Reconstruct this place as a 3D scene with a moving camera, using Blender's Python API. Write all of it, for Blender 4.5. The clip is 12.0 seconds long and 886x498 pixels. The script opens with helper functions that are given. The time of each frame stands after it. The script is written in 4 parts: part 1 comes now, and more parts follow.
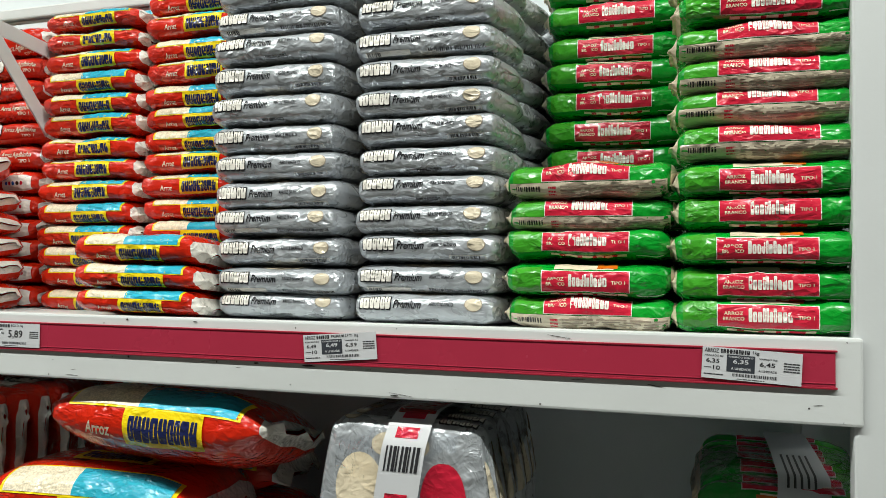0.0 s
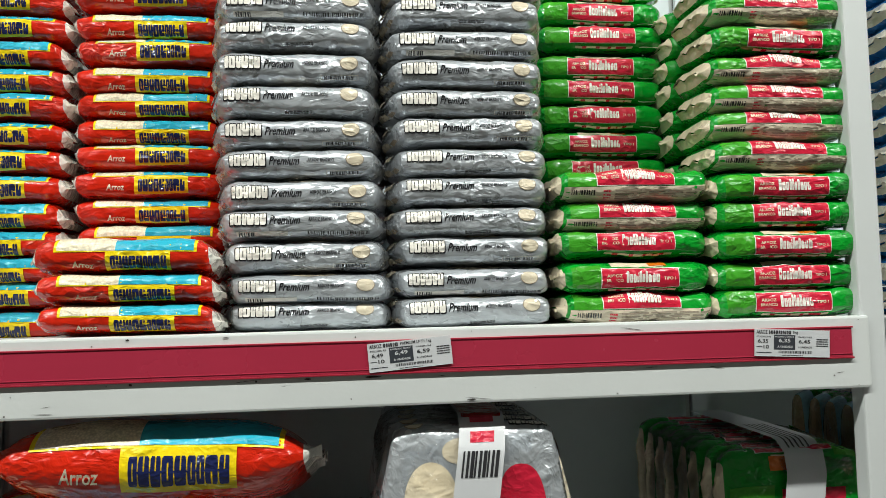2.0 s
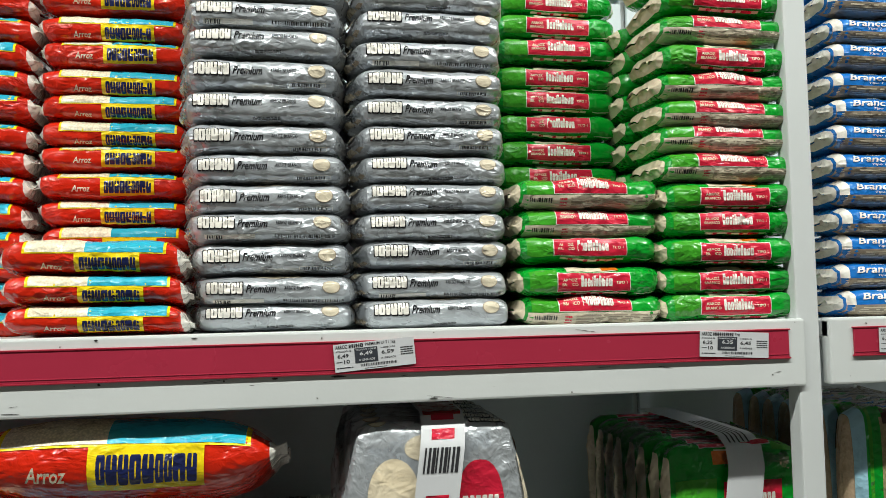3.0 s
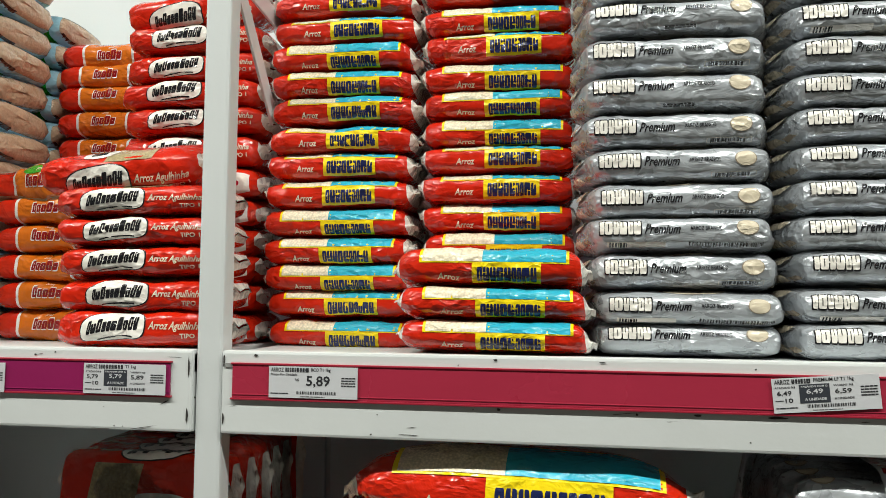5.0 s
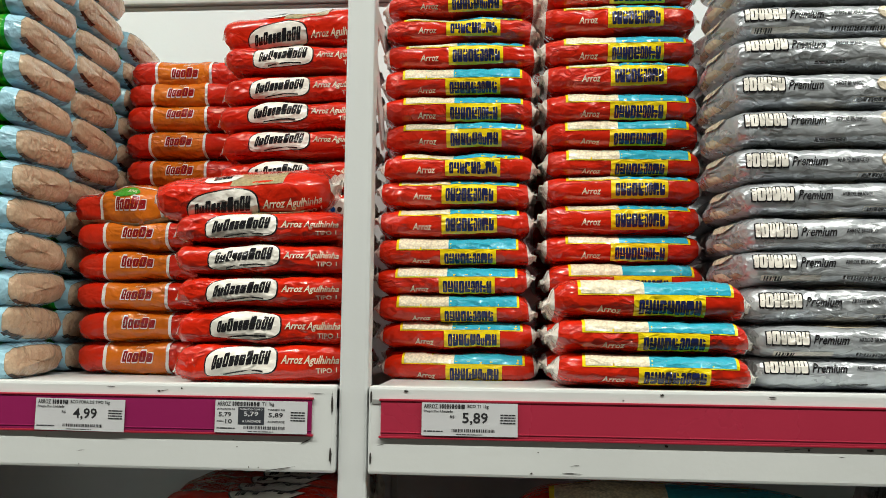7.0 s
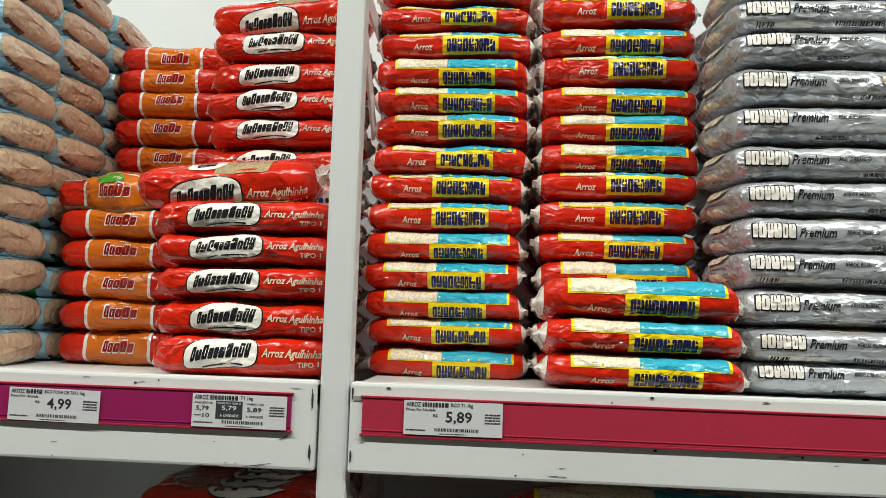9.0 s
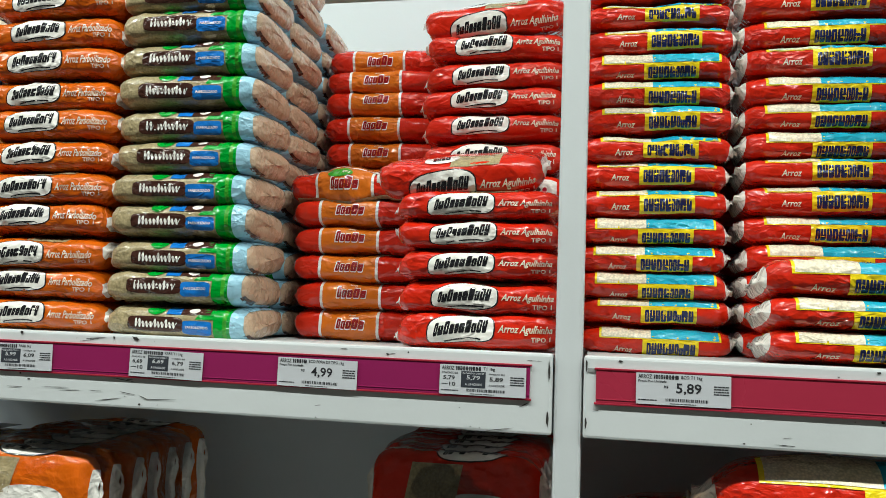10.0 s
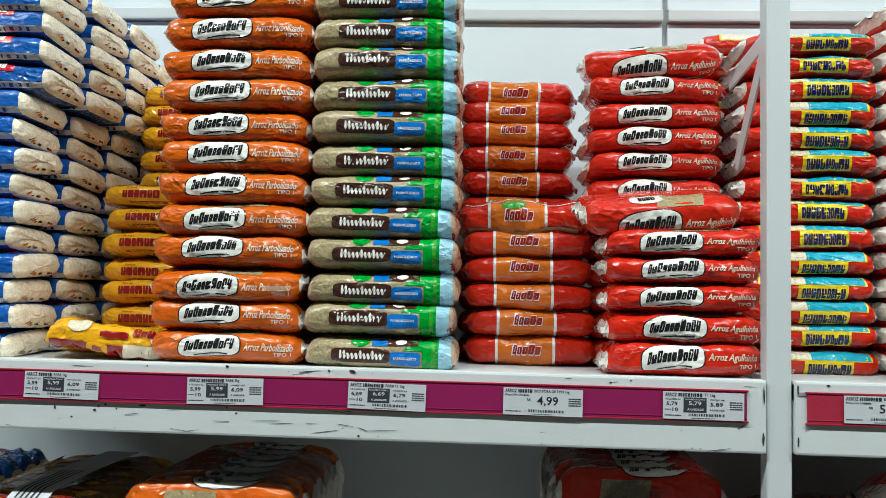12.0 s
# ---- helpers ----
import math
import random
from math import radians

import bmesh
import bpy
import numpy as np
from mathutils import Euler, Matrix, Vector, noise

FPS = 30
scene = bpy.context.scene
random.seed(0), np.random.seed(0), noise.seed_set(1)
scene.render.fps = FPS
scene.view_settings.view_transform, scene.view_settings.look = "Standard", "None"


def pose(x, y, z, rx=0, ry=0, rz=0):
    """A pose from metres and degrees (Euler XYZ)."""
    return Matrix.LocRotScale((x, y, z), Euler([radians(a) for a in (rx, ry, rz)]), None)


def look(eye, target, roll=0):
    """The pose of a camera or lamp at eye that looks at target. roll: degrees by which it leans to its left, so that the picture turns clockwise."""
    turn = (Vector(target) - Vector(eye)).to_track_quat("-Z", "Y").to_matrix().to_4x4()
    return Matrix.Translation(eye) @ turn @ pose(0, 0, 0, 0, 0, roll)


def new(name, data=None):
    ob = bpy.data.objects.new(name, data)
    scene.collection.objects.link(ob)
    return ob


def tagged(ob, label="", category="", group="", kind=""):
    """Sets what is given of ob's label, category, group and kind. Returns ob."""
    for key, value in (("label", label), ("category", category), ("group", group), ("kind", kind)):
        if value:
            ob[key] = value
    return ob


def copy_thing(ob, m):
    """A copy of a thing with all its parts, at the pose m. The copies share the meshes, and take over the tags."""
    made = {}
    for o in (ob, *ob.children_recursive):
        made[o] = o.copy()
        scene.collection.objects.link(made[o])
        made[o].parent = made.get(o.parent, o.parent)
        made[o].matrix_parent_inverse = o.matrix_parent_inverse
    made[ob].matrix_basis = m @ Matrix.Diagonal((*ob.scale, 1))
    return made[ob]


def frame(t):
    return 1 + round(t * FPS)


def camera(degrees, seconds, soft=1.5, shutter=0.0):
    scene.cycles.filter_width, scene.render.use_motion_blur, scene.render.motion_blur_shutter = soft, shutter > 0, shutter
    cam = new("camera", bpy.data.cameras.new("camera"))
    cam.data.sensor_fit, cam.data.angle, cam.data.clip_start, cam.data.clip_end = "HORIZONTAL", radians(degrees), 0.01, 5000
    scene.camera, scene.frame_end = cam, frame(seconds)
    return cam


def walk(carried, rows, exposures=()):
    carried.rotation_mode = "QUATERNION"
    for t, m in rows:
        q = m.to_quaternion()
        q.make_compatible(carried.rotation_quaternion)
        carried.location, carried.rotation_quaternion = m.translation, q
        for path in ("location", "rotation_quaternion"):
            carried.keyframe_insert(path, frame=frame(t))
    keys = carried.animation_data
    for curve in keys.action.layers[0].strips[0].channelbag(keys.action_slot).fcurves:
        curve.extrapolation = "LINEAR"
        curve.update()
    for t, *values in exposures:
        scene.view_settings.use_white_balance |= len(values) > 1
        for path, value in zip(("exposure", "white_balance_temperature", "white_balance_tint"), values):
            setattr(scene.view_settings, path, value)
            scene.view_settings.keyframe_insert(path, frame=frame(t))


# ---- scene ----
cam = camera(57.5, 12.0, soft=0.6)
PATH = [
    (0, (1.71, 0.047, 1.488), (1.085, 1.946, 1.553), 0.6),
    (0.5, (1.495, 0.209, 1.488), (0.858, 2.099, 1.629), 0.5),
    (1, (1.347, 0.209, 1.481), (0.841, 2.137, 1.646), 0.2),
    (1.5, (1.209, 0.087, 1.483), (1.106, 2.08, 1.621), -0.7),
    (2, (1.154, 0.002, 1.458), (1.386, 1.985, 1.583), -1.4),
    (2.5, (1.149, -0.036, 1.461), (1.475, 1.934, 1.579), -1.3),
    (2.7, (1.141, -0.036, 1.462), (1.501, 1.928, 1.582), -1.1),
    (4.3, (1.072, -0.043, 1.472), (1.061, 1.954, 1.58), -0.1),
    (4.5, (1.057, -0.012, 1.472), (0.874, 1.977, 1.58), 0.4),
    (5, (0.966, 0.129, 1.484), (0.644, 2.099, 1.612), 0.5),
    (5.5, (0.866, 0.243, 1.485), (0.55, 2.208, 1.682), 0.0),
    (6, (0.781, 0.219, 1.492), (0.516, 2.191, 1.691), -0.2),
    (6.5, (0.712, 0.153, 1.498), (0.496, 2.132, 1.695), -0.4),
    (7, (0.701, 0.125, 1.492), (0.545, 2.11, 1.681), 0.6),
    (7.2, (0.712, 0.125, 1.492), (0.561, 2.11, 1.683), 1.4),
    (8.8, (0.724, 0.163, 1.49), (0.558, 2.148, 1.673), 1.7),
    (9, (0.718, 0.154, 1.492), (0.553, 2.139, 1.672), 1.8),
    (9.5, (0.667, 0.115, 1.485), (0.441, 2.095, 1.659), 2.0),
    (10, (0.569, 0.046, 1.474), (0.169, 2.0, 1.619), 2.0),
    (10.5, (0.385, 0.095, 1.465), (-0.109, 2.029, 1.589), 4.4),
    (11, (0.248, 0.11, 1.512), (-0.215, 2.05, 1.659), 3.2),
    (11.5, (0.176, 0.005, 1.517), (-0.058, 1.986, 1.664), 1.2),
    (12, (0.121, -0.076, 1.518), (0.009, 1.916, 1.648), 1.4),
]
walk(cam, [(t, look(eye, target, roll)) for t, eye, target, roll in PATH], [(0, 0.02, 6560, 3), (4.3, 0.04, 6600, 3), (6.0, -0.1, 6850, 4), (9.0, -0.08, 6750, 4), (9.8, -0.08, 6400, 1), (10.5, -0.08, 6050, -3), (12, -0.1, 5950, -2)])

# ---- world and lamps ----
world = bpy.data.worlds.new("world")
world.use_nodes = True
world.node_tree.nodes["Background"].inputs[0].default_value = (0.9, 0.95, 1.0, 1)
world.node_tree.nodes["Background"].inputs[1].default_value = 0.02
scene.world = world
LAMP_POWER = 63.0


def tube_light(x, y, z, share):
    lamp = bpy.data.lights.new("tube_light", "AREA")
    lamp.shape, lamp.size, lamp.size_y = "RECTANGLE", 1.45, 0.09
    lamp.energy, lamp.color = LAMP_POWER * share, (1.0, 0.985, 0.95)
    ob = new("tube_light", lamp)
    ob.matrix_basis = pose(x, y, z - 0.012)
    return ob


LAMP_SPOTS = [(x, -0.38, 4.05, 1.0) for x in (-4.1, -2.4, -0.7, 1.0, 2.7, 4.4)]
for spot in LAMP_SPOTS:
    tube_light(*spot)


# ---- materials ----
def rgb(code):
    c = [int(code[i:i + 2], 16) / 255 for i in (0, 2, 4)]
    return tuple(v / 12.92 if v <= 0.04045 else ((v + 0.055) / 1.055) ** 2.4 for v in c) + (1,)


def base_material(name):
    m = bpy.data.materials.new(name)
    m.use_nodes = True
    t = m.node_tree
    return m, t.nodes, t.links, t.nodes["Principled BSDF"]


def varied(n, l, source, colour, low, high, target):
    """Multiplies colour by a factor that runs from low to high with source."""
    ramp = n.new("ShaderNodeMapRange")
    ramp.inputs[3].default_value, ramp.inputs[4].default_value = low, high
    l.new(source, ramp.inputs[0])
    mix = n.new("ShaderNodeMix")
    mix.data_type, mix.blend_type = "RGBA", "MULTIPLY"
    mix.inputs[0].default_value = 1
    if isinstance(colour, tuple):
        mix.inputs[6].default_value = colour
    else:
        l.new(colour, mix.inputs[6])
    l.new(ramp.outputs[0], mix.inputs[7])
    l.new(mix.outputs[2], target)
    return mix.outputs[2]


def film(name, code, rough=0.2, metal=0.0, crease=0.8, grain=0.22, coat=0.6):
    """Printed plastic film drawn over rice: creases and the small lumps of the grains under it."""
    m, n, l, b = base_material(name)
    co = n.new("ShaderNodeTexCoord").outputs["Object"]
    info = n.new("ShaderNodeObjectInfo").outputs["Random"]
    shift = n.new("ShaderNodeVectorMath")
    l.new(co, shift.inputs[0])
    scale = n.new("ShaderNodeVectorMath")
    scale.operation = "SCALE"
    scale.inputs[0].default_value = (1.7, 2.3, 3.1)
    l.new(info, scale.inputs["Scale"])
    l.new(scale.outputs[0], shift.inputs[1])
    stretch = n.new("ShaderNodeMapping")
    stretch.inputs["Scale"].default_value = (0.75, 1.1, 1.25)
    l.new(shift.outputs[0], stretch.inputs[0])
    fold = n.new("ShaderNodeTexNoise")
    fold.inputs["Scale"].default_value, fold.inputs["Detail"].default_value = 34, 3
    fold.inputs["Distortion"].default_value = 1.1
    l.new(stretch.outputs[0], fold.inputs["Vector"])
    rice = n.new("ShaderNodeTexVoronoi")
    rice.inputs["Scale"].default_value = 260
    l.new(co, rice.inputs["Vector"])
    pinch = n.new("ShaderNodeTexNoise")
    pinch.noise_type = "RIDGED_MULTIFRACTAL"
    pinch.inputs["Scale"].default_value, pinch.inputs["Detail"].default_value = 58, 3
    pinch.inputs["Distortion"].default_value = 0.9
    l.new(stretch.outputs[0], pinch.inputs["Vector"])
    # crumpled facets, in patches
    warp = n.new("ShaderNodeVectorMath")
    warp.operation = "MULTIPLY_ADD"
    warp.inputs[1].default_value = (0.018, 0.018, 0.018)
    l.new(fold.outputs["Color"], warp.inputs[0])
    l.new(stretch.outputs[0], warp.inputs[2])
    facet = n.new("ShaderNodeTexVoronoi")
    facet.inputs["Scale"].default_value = 95
    l.new(warp.outputs[0], facet.inputs["Vector"])
    patch = n.new("ShaderNodeTexNoise")
    patch.inputs["Scale"].default_value, patch.inputs["Detail"].default_value = 16, 2
    l.new(shift.outputs[0], patch.inputs["Vector"])
    where = n.new("ShaderNodeMapRange")
    where.inputs[1].default_value, where.inputs[2].default_value, where.inputs[3].default_value = 0.42, 0.62, 0.12
    l.new(patch.outputs[0], where.inputs[0])
    crumple = n.new("ShaderNodeMath")
    crumple.operation = "MULTIPLY"
    l.new(facet.outputs["Distance"], crumple.inputs[0])
    l.new(where.outputs[0], crumple.inputs[1])
    normal = None
    for height, strength, distance in ((fold.outputs[0], crease, 0.004), (pinch.outputs[0], crease, 0.0024), (crumple.outputs[0], crease, 0.0042), (rice.outputs["Distance"], grain, 0.0006)):
        step = n.new("ShaderNodeBump")
        step.inputs["Strength"].default_value, step.inputs["Distance"].default_value = strength, distance
        l.new(height, step.inputs["Height"])
        if normal:
            l.new(normal, step.inputs["Normal"])
        normal = step.outputs[0]
    l.new(normal, b.inputs["Normal"])
    l.new(normal, b.inputs["Coat Normal"])
    varied(n, l, fold.outputs[0], rgb(code), 0.8, 1.12, b.inputs["Base Color"])
    rough_range = n.new("ShaderNodeMapRange")
    rough_range.inputs[3].default_value, rough_range.inputs[4].default_value = rough * 0.8, rough * 1.4
    l.new(fold.outputs[0], rough_range.inputs[0])
    l.new(rough_range.outputs[0], b.inputs["Roughness"])
    b.inputs["Metallic"].default_value = metal
    b.inputs["Coat Weight"].default_value = coat
    b.inputs["Coat Roughness"].default_value = 0.025
    b.inputs["Specular IOR Level"].default_value = 0.3
    return m


def rice_film(name, code="bfae8c", gaps=0.6):
    """Clear film with the rice showing through: pale grains with darker gaps."""
    m = film(name, code, rough=0.25, crease=0.55, grain=0.5)
    n, l, b = m.node_tree.nodes, m.node_tree.links, m.node_tree.nodes["Principled BSDF"]
    co = n.new("ShaderNodeTexCoord").outputs["Object"]
    cells = n.new("ShaderNodeTexVoronoi")
    cells.inputs["Scale"].default_value = 300
    l.new(co, cells.inputs["Vector"])
    soft = n.new("ShaderNodeTexNoise")
    soft.inputs["Scale"].default_value = 30
    l.new(co, soft.inputs["Vector"])
    one = varied(n, l, cells.outputs["Distance"], rgb(code), 1.1, gaps, b.inputs["Base Color"])
    varied(n, l, soft.outputs[0], one, 0.85, 1.15, b.inputs["Base Color"])
    return m


def paint(name, code, rough=0.4, wear=0.0, dirt=0.12, bump=0.1):
    """Enamel on sheet steel, with dull patches and, where worn, dark scrapes along its length."""
    m, n, l, b = base_material(name)
    co = n.new("ShaderNodeTexCoord").outputs["Object"]
    patch = n.new("ShaderNodeTexNoise")
    patch.inputs["Scale"].default_value, patch.inputs["Detail"].default_value = 5, 5
    l.new(co, patch.inputs["Vector"])
    col = varied(n, l, patch.outputs[0], rgb(code), 1 - dirt, 1 + dirt * 0.4, b.inputs["Base Color"])
    if wear:
        stretch = n.new("ShaderNodeMapping")
        stretch.inputs["Scale"].default_value = (9, 60, 75)
        l.new(co, stretch.inputs[0])
        scrape = n.new("ShaderNodeTexNoise")
        scrape.inputs["Scale"].default_value, scrape.inputs["Detail"].default_value = 1.6, 4
        l.new(stretch.outputs[0], scrape.inputs["Vector"])
        cut = n.new("ShaderNodeMapRange")
        cut.inputs[1].default_value, cut.inputs[2].default_value = 0.735 - wear, 0.75 - wear
        l.new(scrape.outputs[0], cut.inputs[0])
        mix = n.new("ShaderNodeMix")
        mix.data_type = "RGBA"
        mix.inputs[7].default_value = rgb("3a3632")
        l.new(cut.outputs[0], mix.inputs[0])
        l.new(col, mix.inputs[6])
        l.new(mix.outputs[2], b.inputs["Base Color"])
    fine = n.new("ShaderNodeTexNoise")
    fine.inputs["Scale"].default_value = 180
    l.new(co, fine.inputs["Vector"])
    bp = n.new("ShaderNodeBump")
    bp.inputs["Strength"].default_value, bp.inputs["Distance"].default_value = bump, 0.001
    l.new(fine.outputs[0], bp.inputs["Height"])
    l.new(bp.outputs[0], b.inputs["Normal"])
    span = n.new("ShaderNodeMapRange")
    span.inputs[3].default_value, span.inputs[4].default_value = rough * 0.8, rough * 1.3
    l.new(patch.outputs[0], span.inputs[0])
    l.new(span.outputs[0], b.inputs["Roughness"])
    return m


def clear_wrap(name):
    """Thin clear plastic that mostly lets light pass and shines at its creases."""
    m, n, l, b = base_material(name)
    n.remove(b)
    co = n.new("ShaderNodeTexCoord").outputs["Object"]
    noise_tex = n.new("ShaderNodeTexNoise")
    noise_tex.inputs["Scale"].default_value, noise_tex.inputs["Detail"].default_value = 34, 4
    noise_tex.inputs["Distortion"].default_value = 1.5
    l.new(co, noise_tex.inputs["Vector"])
    bp = n.new("ShaderNodeBump")
    bp.inputs["Strength"].default_value, bp.inputs["Distance"].default_value = 0.9, 0.014
    l.new(noise_tex.outputs[0], bp.inputs["Height"])
    gloss = n.new("ShaderNodeBsdfGlossy")
    gloss.inputs["Roughness"].default_value = 0.07
    l.new(bp.outputs[0], gloss.inputs["Normal"])
    clear = n.new("ShaderNodeBsdfTransparent")
    clear.inputs[0].default_value = (0.93, 0.94, 0.95, 1)
    fres = n.new("ShaderNodeFresnel")
    fres.inputs[0].default_value = 1.5
    l.new(bp.outputs[0], fres.inputs["Normal"])
    mix = n.new("ShaderNodeMixShader")
    l.new(fres.outputs[0], mix.inputs[0])
    l.new(clear.outputs[0], mix.inputs[1])
    l.new(gloss.outputs[0], mix.inputs[2])
    l.new(mix.outputs[0], n["Material Output"].inputs[0])
    return m


def glow(name, strength):
    m, n, l, b = base_material(name)
    b.inputs["Emission Color"].default_value = (0.94, 0.98, 1, 1)
    b.inputs["Emission Strength"].default_value = strength
    return m


M = dict(
    red=film("red_film", "cd250f"), scarlet=film("scarlet_film", "cb240e"), orange=film("orange_film", "cc5d0b"),
    silver=film("silver_film", "b8bdc3", 0.26, 0.42, 0.8, 0.2), green=film("green_film", "14942a", crease=0.9), lime=film("lime_film", "3f9626"),
    yellow=film("yellow_film", "f2d51c"), cyan=film("cyan_film", "30a6c0"), navy=film("navy_film", "1b2350"),
    white=film("white_film", "e8e4dc"), cream=film("cream_film", "ddd0b6", 0.3), crimson=film("crimson_film", "c3203a"),
    brown=film("brown_film", "3f241c"), blue=film("blue_film", "1f6fc0"), pale=film("pale_blue_film", "9dc8da"), seal=film("clear_seal_film", "efebe2", 0.16, crease=1.0),
    black=film("black_film", "1c1c20"), amber=film("amber_film", "e8a815"), maroon=film("maroon_film", "8e1414"),
    deep=film("deep_blue_film", "2058a8"), taupe=film("taupe_film", "9a8d7c"), beige=film("beige_film", "cfc4ae"),
    rice=rice_film("rice_film", "ab9b75"), rice_light=rice_film("pale_rice_film", "efe2c6"), rice_end=rice_film("clear_end_film", "bda48a", 0.88), navy_end=rice_film("pale_end_film", "f2e6ce", 0.82), tangerine=film("tangerine_film", "d26c18"),
    steel=paint("white_enamel", "cfd3d3", 0.35, 0.0), worn=paint("worn_white_enamel", "d2d6d6", 0.38, 0.008),
    post=paint("post_enamel", "ced2d3", 0.32, 0.0, 0.08), panel=paint("panel_enamel", "d8e0e4", 0.45, 0, 0.06),
    rail_red=paint("crimson_price_rail", "a62c44", 0.26, 0, 0.14), rail_pink=paint("magenta_price_rail", "8c2056", 0.16, 0, 0.14),
    paper=paint("label_paper", "c6c8cc", 0.55, 0, 0.06), ink=paint("black_ink", "26262a", 0.5, 0), slate=paint("dark_ink_box", "30343c", 0.5, 0),
    scrap=paint("grey_tape", "8f918f", 0.6, 0), chip=paint("bare_dark_steel", "2c2826", 0.6, 0), red_line=paint("red_edge_line", "a02238", 0.35, 0),
    floor=paint("floor_tile", "4e4c47", 0.3, 0, 0.15), wall=paint("wall_paint", "474642", 0.7), ceiling=paint("ceiling_paint", "8a8b8a", 0.8),
    wrap=clear_wrap("clear_wrap"), glow=glow("lamp_diffuser", 4.0), housing=paint("lamp_housing", "d8d8d8"),
)


# ---- mesh helpers ----
def mesh_object(name, verts, faces, material, smooth=True):
    me = bpy.data.meshes.new(name)
    me.from_pydata([tuple(map(float, v)) for v in verts], [], faces)
    me.materials.append(material)
    me.polygons.foreach_set("use_smooth", [smooth] * len(me.polygons))
    return new(name, me)


def under(ob, parent, label=""):
    ob.parent = parent
    return tagged(ob, label) if label else ob


def box(name, x0, x1, y0, y1, z0, z1, material, bevel=0.002):
    bm = bmesh.new()
    bmesh.ops.create_cube(bm, size=1)
    for v in bm.verts:
        v.co = ((x0 + x1) / 2 + v.co.x * (x1 - x0), (y0 + y1) / 2 + v.co.y * (y1 - y0), (z0 + z1) / 2 + v.co.z * (z1 - z0))
    if bevel:
        bmesh.ops.bevel(bm, geom=bm.edges[:], offset=bevel, segments=2, affect="EDGES", profile=0.6)
    me = bpy.data.meshes.new(name)
    bm.to_mesh(me)
    bm.free()
    me.materials.append(material)
    return new(name, me)


TEXTS = {}


def text_shape(words, lean=0.0, cuts=4):
    """Letters as a flat mesh in the unit square, cut across so that it can bend."""
    key = (words, lean, cuts)
    if key not in TEXTS:
        data = bpy.data.curves.new("letters", "FONT")
        data.body, data.shear, data.resolution_u, data.offset = words, lean, 2, 0.018
        ob = new("letters", data)
        me = bpy.data.meshes.new_from_object(ob.evaluated_get(bpy.context.evaluated_depsgraph_get()))
        bpy.data.objects.remove(ob)
        bpy.data.curves.remove(data)
        bm = bmesh.new()
        bm.from_mesh(me)
        bpy.data.meshes.remove(me)
        xs, ys = [v.co.x for v in bm.verts], [v.co.y for v in bm.verts]
        x0, x1, y0, y1 = min(xs), max(xs), min(ys), max(ys)
        for v in bm.verts:
            v.co = ((v.co.x - x0) / (x1 - x0), (v.co.y - y0) / (y1 - y0), 0)
        for i in range(1, cuts + 1):
            bmesh.ops.bisect_plane(bm, geom=bm.verts[:] + bm.edges[:] + bm.faces[:], plane_co=(0, i / (cuts + 1), 0), plane_no=(0, 1, 0))
        bm.verts.index_update()
        TEXTS[key] = ([(v.co.x, v.co.y) for v in bm.verts], [tuple(v.index for v in f.verts) for f in bm.faces])
        bm.free()
    return TEXTS[key]


def rect_shape(nu=8, ns=4, x0=0.0, x1=1.0, y0=0.0, y1=1.0):
    vs = [(x0 + (x1 - x0) * i / nu, y0 + (y1 - y0) * j / ns) for j in range(ns + 1) for i in range(nu + 1)]
    fs = [(j * (nu + 1) + i, j * (nu + 1) + i + 1, (j + 1) * (nu + 1) + i + 1, (j + 1) * (nu + 1) + i) for j in range(ns) for i in range(nu)]
    return vs, fs


def join_shapes(shapes):
    vs, fs = [], []
    for v, f in shapes:
        k = len(vs)
        vs += v
        fs += [tuple(i + k for i in q) for q in f]
    return vs, fs


def badge_shape(power=3.0, rings=4, segs=28, bow=0.0):
    """A rounded plate; bow lifts its middle into an arch."""
    vs, fs = [(0.5, 0.5 + bow)], []
    for r in range(1, rings + 1):
        for k in range(segs):
            a = 2 * math.pi * k / segs
            c, s = math.cos(a), math.sin(a)
            x, y = abs(c) ** (2 / power) * math.copysign(1, c) * r / rings, abs(s) ** (2 / power) * math.copysign(1, s) * r / rings
            vs.append((0.5 + 0.5 * x, 0.5 + 0.5 * y + bow * (1 - 2 * x * x)))
    for k in range(segs):
        fs.append((0, 1 + k, 1 + (k + 1) % segs))
        for r in range(rings - 1):
            a, b = 1 + r * segs + k, 1 + r * segs + (k + 1) % segs
            fs.append((a, a + segs, b + segs, b))
    return vs, fs


